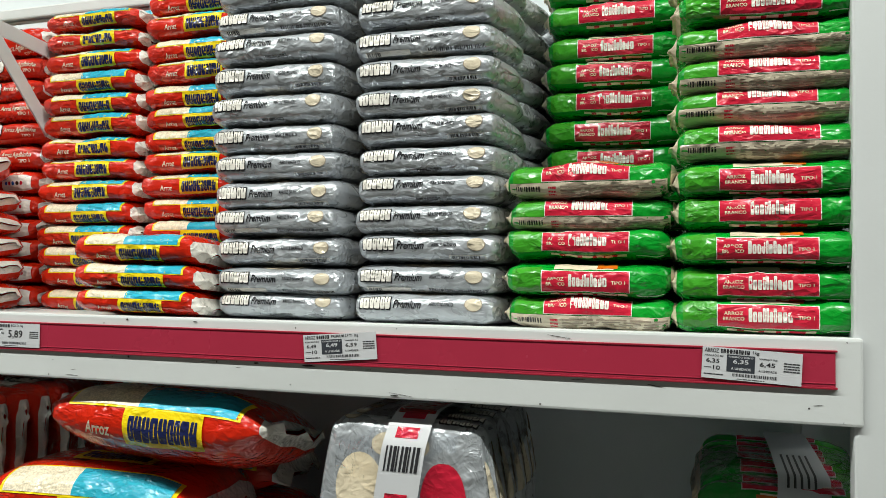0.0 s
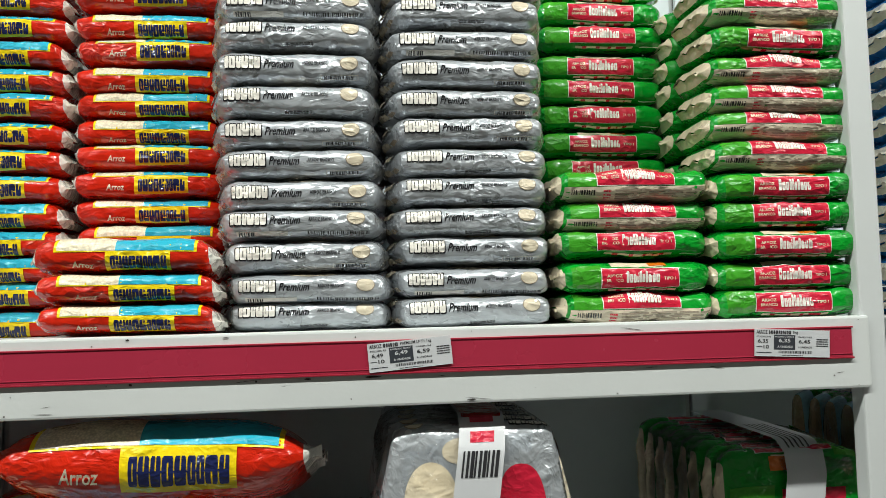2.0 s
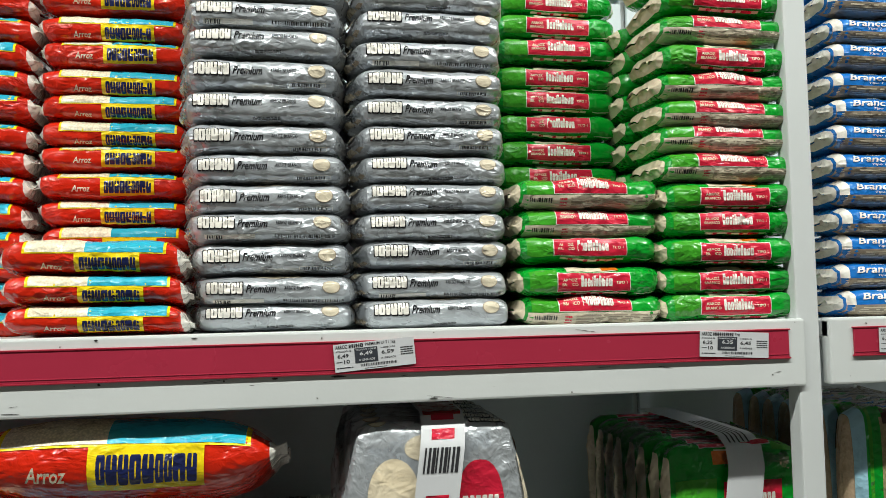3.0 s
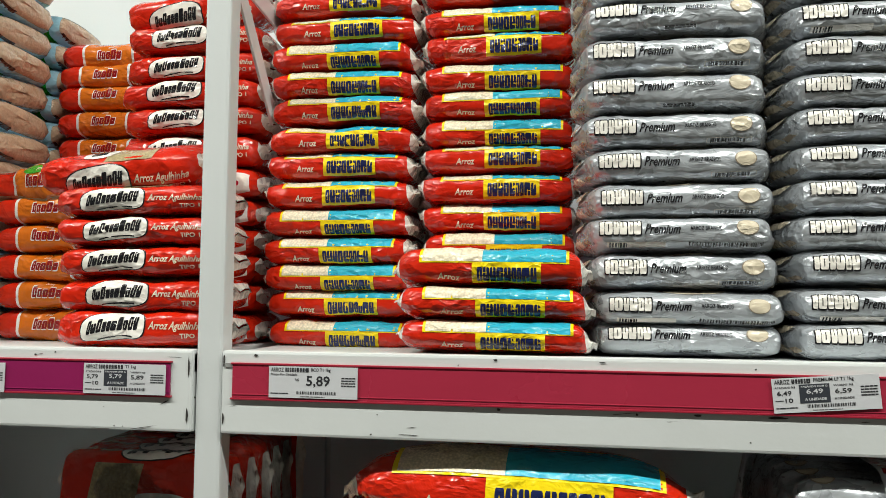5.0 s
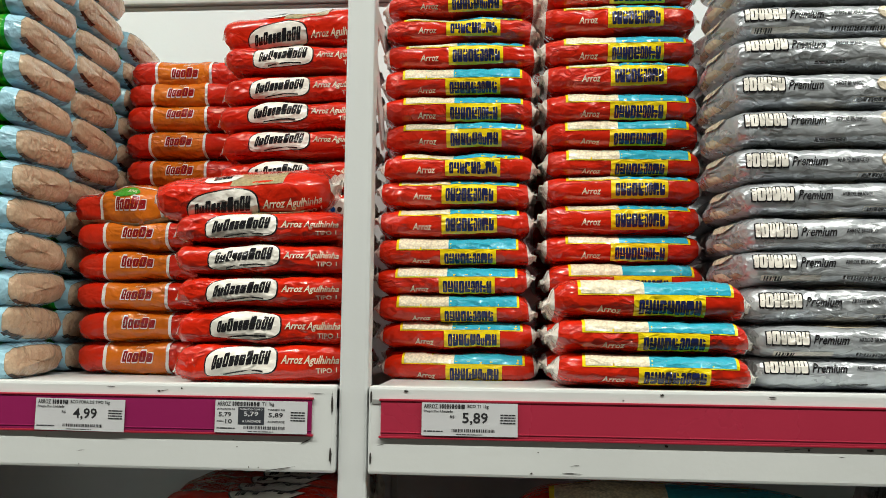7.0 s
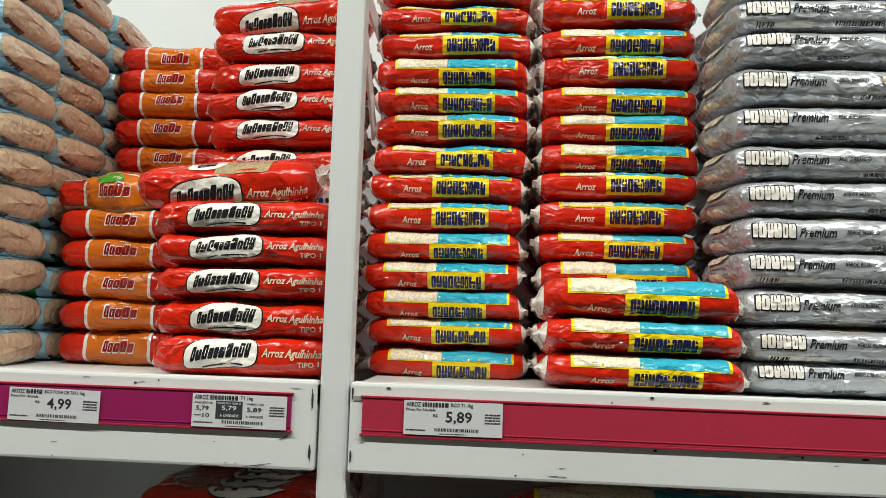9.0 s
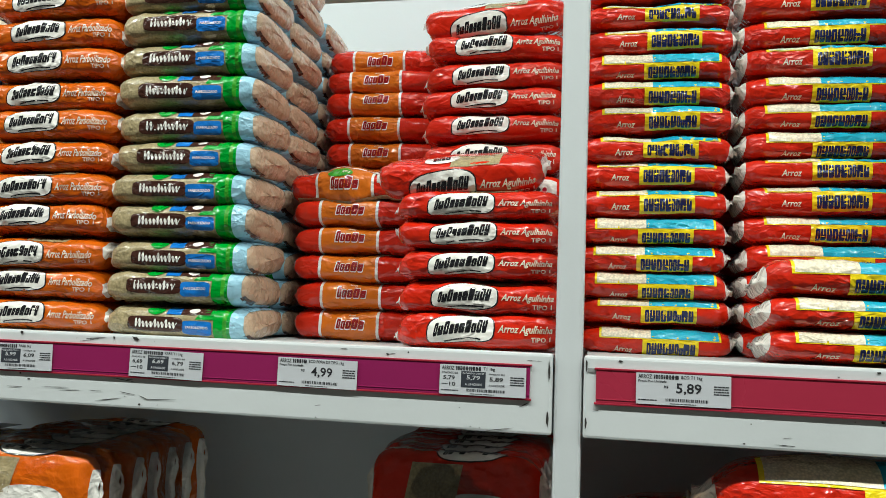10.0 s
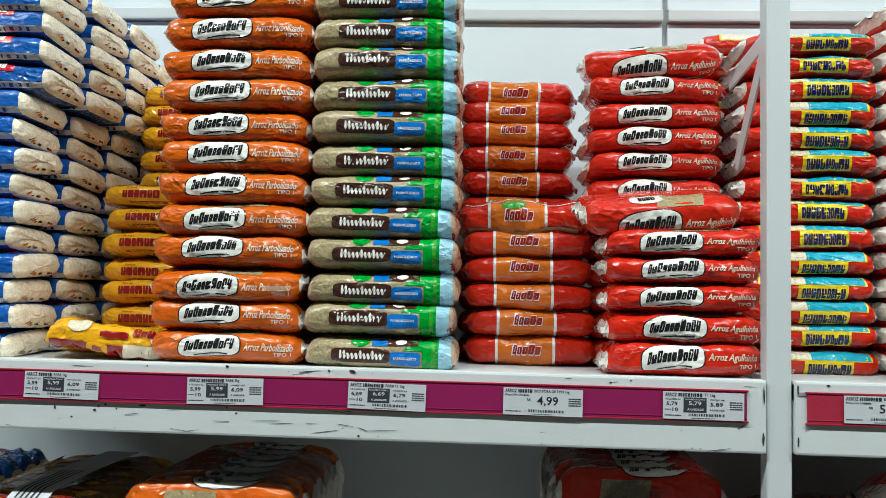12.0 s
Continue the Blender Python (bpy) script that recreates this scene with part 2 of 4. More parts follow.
def mark_shape(count, seed, lean=0.0, bow=0.0, gap=0.1, uneven=0.0, slits=True):
    """A brand's word drawn as plain shapes: a row of blocks of uneven width with rounded corners, most with a hair slit."""
    pick = random.Random(seed)
    cuts = [pick.uniform(0.7, 1.25) for _ in range(count)]
    total, x, vs, fs = sum(cuts), 0.0, [], []
    levels = (0.0, 0.07, 0.22, 0.47, 0.53, 0.78, 0.93, 1.0)
    inset = (0.12, 0.03, 0.0, 0.0, 0.0, 0.0, 0.03, 0.12)
    for i, c in enumerate(cuts):
        w = c / total
        x1 = x + w * (1 - gap if i < count - 1 else 1)
        top = 1 - uneven * (0 if i == 0 else pick.choice((0, 1, 1)))
        slit = pick.choice(((2, 3, 4), (2, 3, 4), (0, 1, 2), (4, 5, 6), (3,), ())) if slits else ()
        k, c0 = len(vs), pick.uniform(0.4, 0.48)
        for y, cut in zip(levels, inset):
            d = (x1 - x) * cut
            for a in (x + d, x + (x1 - x) * c0, x + (x1 - x) * (c0 + 0.13), x1 - d):
                vs.append((a + lean * (y * top - 0.5) / count, y * top + bow * (1 - (2 * a - 1) ** 2)))
        fs += [(k + 4 * r + j, k + 4 * r + j + 1, k + 4 * r + j + 5, k + 4 * r + j + 4) for r in range(7) for j in range(3) if j != 1 or r not in slit]
        if i:  # a hairline holds the blocks together
            fs.append((k - 17, k + 12, k + 16, k - 13))
        x += w
    return vs, fs


def scrawl_shape(count, seed, bow=0.0, lean=0.03, thick=0.4):
    """A brand's handwritten word drawn as one plain wavy pen line, with thick falling and thin rising strokes."""
    pick, vs, fs = random.Random(seed), [], []
    pitch, tall = 1 / count, [1.0] + [pick.choice((0.62, 0.62, 0.62, 0.95)) for _ in range(count - 1)]
    steps, line = 10, []
    for i in range(count * steps + 1):
        k = min(i // steps, count - 1)
        f = i / steps - k
        y = tall[k if f <= 0.5 else min(k + 1, count - 1)] * (0.5 + 0.5 * math.cos(2 * math.pi * f))
        x = pitch * (k + f * 0.96)
        line.append((x + lean * (y - 0.5), y, pitch * thick * (0.38 + 0.24 * math.sin(2 * math.pi * f))))
    aspect = 0.16  # height of the word over its length
    for i, (x, y, half) in enumerate(line):
        (x0, y0, _), (x1, y1, _) = line[max(i - 1, 0)], line[min(i + 1, len(line) - 1)]
        dx, dy = x1 - x0, (y1 - y0) * aspect
        d = math.hypot(dx, dy) + 1e-9
        for side in (half, -half):
            a, c = x - side * dy / d, y + side * dx / d / aspect
            vs.append((a, c + bow * (1 - (2 * x - 1) ** 2)))
    fs = [(2 * i, 2 * i + 1, 2 * i + 3, 2 * i + 2) for i in range(count * steps)]
    return vs, fs


def lines_shape(rows, seed, broken=True):
    """Print too small to read, as thin bars."""
    pick, shapes = random.Random(seed), []
    for r in range(rows):
        y0, x = r / rows, 0.0
        while x < 0.98:
            w = pick.uniform(0.08, 0.3) if broken else 1.0
            shapes.append(rect_shape(2, 1, x, min(1, x + w), y0, y0 + 0.5 / rows))
            x += w + 0.03
    return join_shapes(shapes)


def code_shape(count, seed):
    """Upright bars of a bar code."""
    pick, shapes, x = random.Random(seed), [], 0.0
    while x < 0.97:
        w = pick.uniform(0.3, 1.2) / count
        shapes.append(rect_shape(1, 2, x, min(1, x + w), 0, 1))
        x += w + pick.uniform(0.4, 1.1) / count
    return join_shapes(shapes)


# ---- bags ----
class Pillow:
    """The skin of a filled bag that lies flat: u runs along it from -1 to 1, s around it in metres from the middle of its front."""

    def __init__(self, length, depth, height, seed, power=3.4, taper=18.0, lump=0.001, blunt=0, slant=0.0):
        # blunt: how square a fold-over end is; 0 for a flat crimped end
        self.length, self.depth, self.height, self.power, self.taper, self.blunt, self.slant = length, depth / 2, height / 2, power, taper, blunt, slant
        pick = np.random.RandomState(seed)
        a = np.linspace(-math.pi, math.pi, 2001)
        c, s = np.cos(a), np.sin(a)
        y = -self.depth * np.sign(c) * np.abs(c) ** (2 / power)
        z = self.height * np.sign(s) * np.abs(s) ** (2 / power)
        run = np.concatenate([[0], np.cumsum(np.hypot(np.diff(y), np.diff(z)))])
        self.angle, self.run, self.girth = a, run - run[1000], run[-1]
        self.waves = [(pick.uniform(25, 75), pick.uniform(-60, 60), pick.uniform(0, 6.3), lump * pick.uniform(0.3, 0.8)) for _ in range(5)]
        fine = 0.23 / max(length, 0.23)
        self.small = [(fine * pick.uniform(-330, 330), fine * pick.uniform(-260, 260), pick.uniform(0, 6.3), lump * 0.14 + 0.00016) for _ in range(6)]
        self.folds = [(pick.randint(7, 15), pick.uniform(0, 6.3), pick.uniform(-3, 3)) for _ in range(3)]
        self.sag = pick.uniform(-0.2, 0.2, 2) * height
        self.skew = pick.uniform(-0.012, 0.012, 2) * length

    def at(self, u, s, lift=0.0):
        u, s = np.asarray(u, float), np.asarray(s, float)
        a = np.interp(s, self.run, self.angle)
        e = np.clip(np.abs(u), 0, 1)
        fin = np.clip((e - 0.88) / 0.12, 0, 1)
        h = self.height * np.maximum(np.clip(1 - (e / 0.955) ** self.taper, 0, 1) ** 0.5 * (1 - 0.08 * e ** 4), 0.3 - 0.24 * fin)
        d = self.depth * (1 - 0.2 * e ** 7 - 0.2 * fin)
        if self.blunt:
            fin = 0 * e
            h = self.height * np.clip(1 - e ** self.blunt, 0, 1) ** 0.5
            d = self.depth * (1 - 0.12 * e ** 7) * np.clip(1 - e ** 46, 0, 1) ** 0.3
        c, w = np.cos(a), np.sin(a)
        yn, zn = -np.sign(c) * np.abs(c) ** (2 / self.power), np.sign(w) * np.abs(w) ** (2 / self.power)
        ny, nz = np.sign(yn) * np.abs(yn) ** (self.power - 1) / self.depth, np.sign(zn) * np.abs(zn) ** (self.power - 1) / self.height
        nn = np.hypot(ny, nz) + 1e-9
        bump = lift + sum(k * np.sin(fx * u * self.length / 2 + fs * s + p) for fx, fs, p, k in self.waves) * (1 - e ** 8)
        bump = bump + sum(k * np.sin(fx * u * self.length / 2 + fs * s + p) for fx, fs, p, k in self.small) * (1 - e ** 8) * np.exp(-(s / 0.05) ** 2)
        t = np.clip((e - 0.74) / 0.26, 0, 1)
        end = t * t * (3 - 2 * t)
        bump = bump - end * (1 - fin) * (1 - e ** 8 if self.blunt else 1) * self.height * 0.08 * sum(np.abs(np.sin(k * a * 0.5 + p + q * u)) for k, p, q in self.folds)
        i = (u > 0).astype(int)
        x = u * self.length / 2 + end * self.skew[i] * np.sin(2 * a)
        x = x * (1 - self.slant * e ** 6 * np.clip(-yn * d / self.depth, 0, 1))
        if self.blunt:
            x = x + np.sign(u) * lift * np.clip((e - 0.93) / 0.05, 0, 1)
        y = d * yn + ny / nn * bump
        z = h * zn + nz / nn * bump + end * end * self.sag[i] * (0.3 if self.blunt else 1) + fin * self.height * (0.16 * np.sin(7 * yn + 5 * u + self.folds[0][1]) + 0.08 * np.sin(17 * yn + self.folds[1][1]))
        return np.stack([x, y, z], -1)

    def skin(self, name, spans, nu, material, lift=0.0):
        """Stretches of the skin, each from u0 to u1, all round."""
        front = np.linspace(-0.4, 0.4, 23) * (2 * self.depth) * 0.72
        back = np.linspace(front[-1], self.girth - front[-1], 11)[1:-1]
        ring = np.concatenate([front, back])
        ring = np.where(ring > self.girth / 2, ring - self.girth, ring)
        k, verts, faces = len(ring), [], []
        for u0, u1 in spans:
            n = max(8 if lift else 2, round(nu * (u1 - u0) / 2) + 1) if abs(u0) < 0.99 and abs(u1) < 0.99 else (12 if self.blunt else 6)
            us = np.linspace(u0, u1, n)
            if n > 12:  # closer together towards the ends
                us = u0 + (u1 - u0) * (0.5 - 0.5 * np.cos(math.pi * np.linspace(0, 1, n))) * 0.6 + (us - u0) * 0.4
            if self.blunt and n == 12:  # closer together towards the end face
                far, near = (u0, u1) if abs(u0) > abs(u1) else (u1, u0)
                us = far + (near - far) * np.linspace(0, 1, n) ** 2.4
                us = us if far == u0 else us[::-1]
            c = len(verts)
            verts += list(self.at(us[:, None] + 0 * ring[None], ring[None] + 0 * us[:, None], lift).reshape(-1, 3))
            faces += [(c + i * k + j, c + (i + 1) * k + j, c + (i + 1) * k + (j + 1) % k, c + i * k + (j + 1) % k) for i in range(n - 1) for j in range(k)]
        return mesh_object(name, verts, faces, material)

    def decal(self, name, shape, u0, u1, s0, s1, level, material):
        """A printed shape that fills the stretch u0..u1, s0..s1 of the skin."""
        vs, fs = shape
        q = np.array(vs)
        p = self.at(u0 + (u1 - u0) * q[:, 0], s0 + (s1 - s0) * q[:, 1], (0.0006 + 0.0003 * level) * max(1.0, self.length / 0.21))
        return mesh_object(name, p, fs, material, smooth=True)


PILLOWS = {}


def printed_bag(name, pillow, body, seal, prints, label, reach=0.9, nu=36, bands=()):
    """bands: rings of another colour, each name, u0, u1, material."""
    bag = pillow.skin(name, [(-reach, reach)], nu, M[body])
    PILLOWS[bag.name] = pillow
    for a, b in ((-1, -reach), (reach, 1)):
        under(pillow.skin("seal", [(a, b)], nu, M[seal]), bag)
    for band, u0, u1, mat in bands:
        under(pillow.skin(band, [(u0, u1)], nu, M[mat], 0.0009), bag)
    for part_name, shape, u0, u1, s0, s1, level, mat in prints:
        ob = under(pillow.decal(part_name, shape, u0, u1, s0, s1, level, M[mat]), bag)
        if part_name in ("bar_code", "small_print", "low_strip"):
            tagged(ob, kind="stuff")
    return tagged(bag, label, "rice bag", "stacked rice bags")


R = rect_shape


def red_cyan_bag(seed, v, length=0.228, depth=0.15, height=0.042, power=3.4, taper=18.0, name="rice_bag", label="glossy red rice bag with yellow and cyan print"):
    p, k = Pillow(length, depth, height, seed, power, taper), height / (0.042 if length < 0.3 else 0.052)
    o = (-0.002, -0.006, 0.003)[v] * k
    prints = [
        ("top_band", R(18, 6), -0.68, 0.79, 0.007 * k + o, 0.033 * k + o, 0, "yellow"),
        ("rice_window", R(9, 6), -0.65, -0.05, 0.0085 * k + o, 0.0315 * k + o, 1, "rice_light"),
        ("colour_band", R(10, 6), -0.05, 0.76, 0.0085 * k + o, 0.0315 * k + o, 1, "cyan"),
        ("name_panel", R(8, 5), -0.15, 0.52, -0.0175 * k + o, 0.0072 * k + o, 2, "yellow"),
        ("name_mark", mark_shape(9, 3), -0.1, 0.48, -0.0135 * k + o, 0.0025 * k + o, 3, "navy"),
        ("lettering", text_shape("Arroz", 0.2), -0.5, -0.27, -0.0125 * k + o, -0.0035 * k + o, 2, "cream"),
    ]
    return printed_bag(name, p, "red", "seal", prints, label, 0.9)


def silver_bag(seed, v):
    p = Pillow(0.242, 0.155, 0.045, seed, power=3.4, lump=0.0007, blunt=10, slant=0.17)
    o = (0.0, 0.002, 0.004)[v]
    prints = [
        ("name_shadow", mark_shape(6, 8, 0, 0, 0.0, 0.0, False), -0.825, -0.365, -0.0068 + o, 0.0125 + o, 0, "black"),
        ("name_mark", mark_shape(6, 8, 0, 0, 0.12), -0.808, -0.377, -0.0048 + o, 0.0107 + o, 1, "white"),
        ("lettering", text_shape("Premium", 0.35), -0.34, 0.0, -0.004 + o, 0.0075 + o, 1, "black"),
        ("lettering", text_shape("ARROZ BRANCO"), 0.09, 0.39, 0.0 + o, 0.005 + o, 1, "black"),
        ("bowl_picture", badge_shape(2.0), 0.52, 0.75, -0.006 + o, 0.013 + o, 0, "taupe"),
        ("bowl_picture", badge_shape(2.0), 0.53, 0.74, -0.0052 + o, 0.0122 + o, 1, "beige"),
        ("top_window", badge_shape(2.2), -0.3, 0.35, 0.022 + o, 0.05, 0, "beige"),
        ("end_window", R(10, 10), -0.997, -0.95, 0.04, 0.1, 5, "beige"), ("end_window", R(10, 10), -0.997, -0.955, -0.1, -0.05, 5, "beige"),
        ("end_patch", R(10, 8), -0.99, -0.95, -0.14, -0.105, 5, "taupe"), ("end_patch", R(10, 6), -0.985, -0.945, -0.045, -0.022, 5, "taupe"),
    ]
    if v == 0:
        prints += [("print_box", join_shapes([R(6, 1, 0, 1, 0, 0.1), R(6, 1, 0, 1, 0.9, 1), R(1, 3, 0, 0.02, 0.1, 0.9), R(1, 3, 0.98, 1, 0.1, 0.9)]), 0.3, 0.75, -0.02, -0.012, 0, "white"),
                   ("bar_code", code_shape(18, 4), 0.34, 0.7, -0.019, -0.0135, 1, "black")]
    elif v == 1:
        prints += [("print_box", R(6, 3), -0.72, -0.14, -0.021, -0.0115, 0, "white"), ("bar_code", code_shape(12, 5), -0.69, -0.5, -0.02, -0.0125, 1, "black"),
                   ("small_print", code_shape(46, 6), 0.08, 0.82, -0.0185, -0.0125, 0, "black")]
    else:
        prints += [("small_print", lines_shape(2, 7), -0.1, 0.2, -0.019, -0.013, 0, "black")]
    return printed_bag("rice_bag", p, "silver", "silver", prints, "crinkled silver rice bag with black and white print", 0.92)


def green_bag(seed, v):
    """v 0 and 1 show the green face, v 2 is rolled so that the beige back shows below."""
    p = Pillow(0.232, 0.15, 0.044, seed, lump=0.001)
    o = 0.012 if v == 2 else (0.0, 0.002, 0)[v]
    prints = [
        ("light_patch", R(6, 6), -0.84, -0.5, -0.014 + o, 0.02 + o, 0, "lime"),
        ("top_window", R(10, 4), -0.36, 0.3, 0.016 + o, 0.03 + o, 0, "cream"),
        ("top_accent", R(4, 3), 0.12, 0.34, 0.018 + o, 0.034 + o, 1, "tangerine"),
        ("name_panel", R(10, 6), -0.5, 0.48, -0.0135 + o, 0.0135 + o, 1, "white"),
        ("name_panel", R(10, 6), -0.49, 0.47, -0.0125 + o, 0.0125 + o, 2, "crimson"),
        ("name_mark", mark_shape(10, 12, 0, 0, 0.18, 0.25), -0.19, 0.23, -0.006 + o, 0.0085 + o, 3, "white"),
        ("lettering", text_shape("ARROZ"), -0.43, -0.24, 0.001 + o, 0.005 + o, 3, "cream"),
        ("lettering", text_shape("BRANCO"), -0.44, -0.23, -0.005 + o, -0.001 + o, 3, "cream"),
        ("lettering", text_shape("TIPO 1"), 0.28, 0.43, -0.003 + o, 0.001 + o, 3, "cream"),
    ]
    if v == 2:
        prints += [("back_face", R(18, 7), -0.88, 0.88, -0.045, -0.0025, 0, "beige"), ("bar_code", code_shape(16, 3), -0.8, -0.52, -0.014, -0.0065, 1, "black"),
                   ("small_print", lines_shape(4, 2), -0.28, 0.86, -0.0185, -0.0045, 1, "taupe"), ("small_print", lines_shape(3, 9), -0.42, -0.33, -0.018, -0.0045, 1, "crimson")]
    else:
        prints += [("low_strip", R(12, 2), -0.4, 0.45, -0.0215, -0.0165, 0, "cream"), ("low_strip", code_shape(5, 8), -0.3, 0.35, -0.0215, -0.0165, 1, "crimson"),
                   ("low_strip", R(4, 1), 0.55, 0.84, -0.019, -0.0172, 0, "white")]
    return printed_bag("rice_bag", p, "green", "cream", prints, "glossy green rice bag with red name panel" + (", beige back turned out" if v == 2 else ", lying stacked"), 0.91)


def rising(shape, rise):
    return [(x, y + rise * (x - 0.5)) for x, y in shape[0]], shape[1]


def badge_bag(seed, v, body="scarlet", word="Arroz Agulhinha", label="glossy red rice bag with white name badge", height=0.045, length=0.232):
    """v 2 is rolled back so that the pale top window shows."""
    p = Pillow(length, 0.15, height, seed, lump=0.0011)
    o = (0.0, 0.0015, -0.008, 0.0)[v]
    shift = (0.0, 0.02, -0.02, -0.2)[v]
    prints = [
        ("name_badge", rising(badge_shape(3.4, bow=0.05), 0.2), -0.56 + shift, 0.22 + shift, -0.0165 + o, 0.0175 + o, 0, "black"),
        ("name_badge", rising(badge_shape(3.4, bow=0.05), 0.21), -0.545 + shift, 0.205 + shift, -0.0152 + o, 0.0162 + o, 1, "white"),
        ("name_mark", rising(mark_shape(10, 21, 0.45, 0.14, 0.13, 0.26), 0.4), -0.47 + shift, 0.13 + shift, -0.0055 + o, 0.0085 + o, 2, "black"),
        ("underline", rising(([(x, y + 1.2 * (1 - (2 * x - 1) ** 2)) for x, y in R(10, 1)[0]], R(10, 1)[1]), 2.2), -0.36 + shift, 0.06 + shift, -0.0125 + o, -0.0108 + o, 2, "black"),
        ("lettering", text_shape(word, 0.35), 0.25 + shift, 0.85, -0.0045 + o, 0.0065 + o, 1, "cream"),
        ("lettering", text_shape("TIPO 1"), 0.62, 0.83, -0.0115 + o, -0.006 + o, 1, "cream"),
        ("top_window", ([(x + 0.12 * y, y) for x, y in R(8, 4)[0]], R(8, 4)[1]), -0.1, 0.46, 0.022 + o, 0.06 + o, 0, "rice"),
    ]
    if v == 2:
        prints += [("top_badge", badge_shape(3), -0.4, 0.0, 0.022, 0.05, 1, "white"), ("top_mark", mark_shape(4, 5), -0.3, -0.1, 0.028, 0.042, 2, "black")]
    if v == 3:
        prints = prints[:4] + [("back_panel_print", R(8, 6), 0.3, 0.86, -0.015, 0.012, 1, "white"), ("lettering", text_shape("TIPO 1"), 0.5, 0.7, 0.0135, 0.0185, 1, "cream")]
        prints += [("dot", badge_shape(2, 1, 10), 0.36 + 0.08 * k, 0.42 + 0.08 * k, -0.005, 0.002, 2, ("deep", "crimson", "deep", "brown", "crimson")[k]) for k in range(5)]
    return printed_bag("rice_bag", p, body, "white", prints, label, 0.93)


def orange_badge_bag(seed, v):
    return badge_bag(seed, v, "orange", "Arroz Parboilizado", "glossy orange rice bag with white name badge", 0.048, 0.241)


def striped_bag(seed, v):
    """v 2 is a loosely filled one with more of the rice showing."""
    p = Pillow(0.222, 0.15, 0.043 if v < 2 else 0.05, seed, lump=0.001 if v < 2 else 0.003)
    o = (0.0, 0.002, 0.004)[v]
    prints = [
        ("name_shadow", mark_shape(5, 31, 0.3, 0, 0.16, 0.2), -0.27, 0.15, -0.0065 + o, 0.0095 + o, 1, "white"),
        ("name_mark", mark_shape(5, 31, 0.3, 0, 0.16, 0.2), -0.255, 0.14, -0.005 + o, 0.008 + o, 2, "maroon"),
        ("lettering", text_shape("Arroz", 0.2, 2), -0.1, 0.02, 0.0115 + o, 0.0155 + o, 2, "cream"),
        ("top_stripe", R(14, 1), -0.85, 0.85, 0.03, 0.033, 1, "white"),
    ]
    if v == 2:
        prints += [("clear_strip", R(12, 3), -0.8, 0.8, -0.026, -0.014, 2, "rice"), ("leaf_accent", badge_shape(2.2), -0.32, 0.05, 0.012, 0.024, 2, "lime")]
    return printed_bag("rice_bag", p, "scarlet", "scarlet", [(*q[:6], q[6] + 2, q[7]) for q in prints], "glossy red rice bag with orange middle band and white stripes", 0.94,
                       bands=(("white_stripe", -0.515, -0.475, "white"), ("middle_band", -0.475, 0.31, "tangerine"), ("white_stripe", 0.31, 0.35, "white")))


def clear_bag(seed, v):
    p = Pillow(0.226, 0.15, 0.048, seed, power=3.4, lump=0.001, blunt=18)
    o = (0.0, 0.0015, -0.0015)[v]
    prints = [
        ("name_badge", badge_shape(5), -0.63, 0.14, -0.0125 + o, 0.0085 + o, 1, "brown"),
        ("name_mark", scrawl_shape(11, 41, 0.0, 0.04, 0.42), -0.52, 0.06, -0.0065 + o, 0.005 + o, 2, "white"),
        ("blue_panel", badge_shape(6), 0.13, 0.53, -0.0145 + o, 0.0045 + o, 1, "blue"),
        ("lettering", text_shape("PARBOILIZADO", 0, 1), 0.18, 0.48, -0.006 + o, -0.0025 + o, 2, "white"),
        ("top_print", R(4, 3), -0.1, 0.1, 0.012 + o, 0.03, 1, "blue"),
        ("top_print", R(4, 3), 0.1, 0.5, 0.012 + o, 0.03, 1, "brown"),
        ("top_mark", badge_shape(2.0), 0.2, 0.35, 0.014 + o, 0.022, 2, "white"),
        ("top_seal", badge_shape(2.0), -0.38, -0.14, 0.011 + o, 0.028, 1, "green"),
        ("end_print", R(3, 4), 0.9, 0.955, -0.06, -0.018, 1, "brown"), ("green_fade", ([(x * (1 - 0.5 * y) + 0.5 * y, y) for x, y in R(6, 3)[0]], R(6, 3)[1]), 0.3, 0.56, 0.0065 + o, 0.022, 0, "green"),
    ]
    return printed_bag("rice_bag", p, "rice", "rice_end", prints, "clear rice bag with brown name badge and green end", 0.925,
                       bands=(("green_band", 0.55, 0.67, "green"), ("light_band", 0.67, 0.72, "lime"), ("green_band", 0.72, 0.76, "green"), ("pale_end", 0.76, 0.925, "pale")))


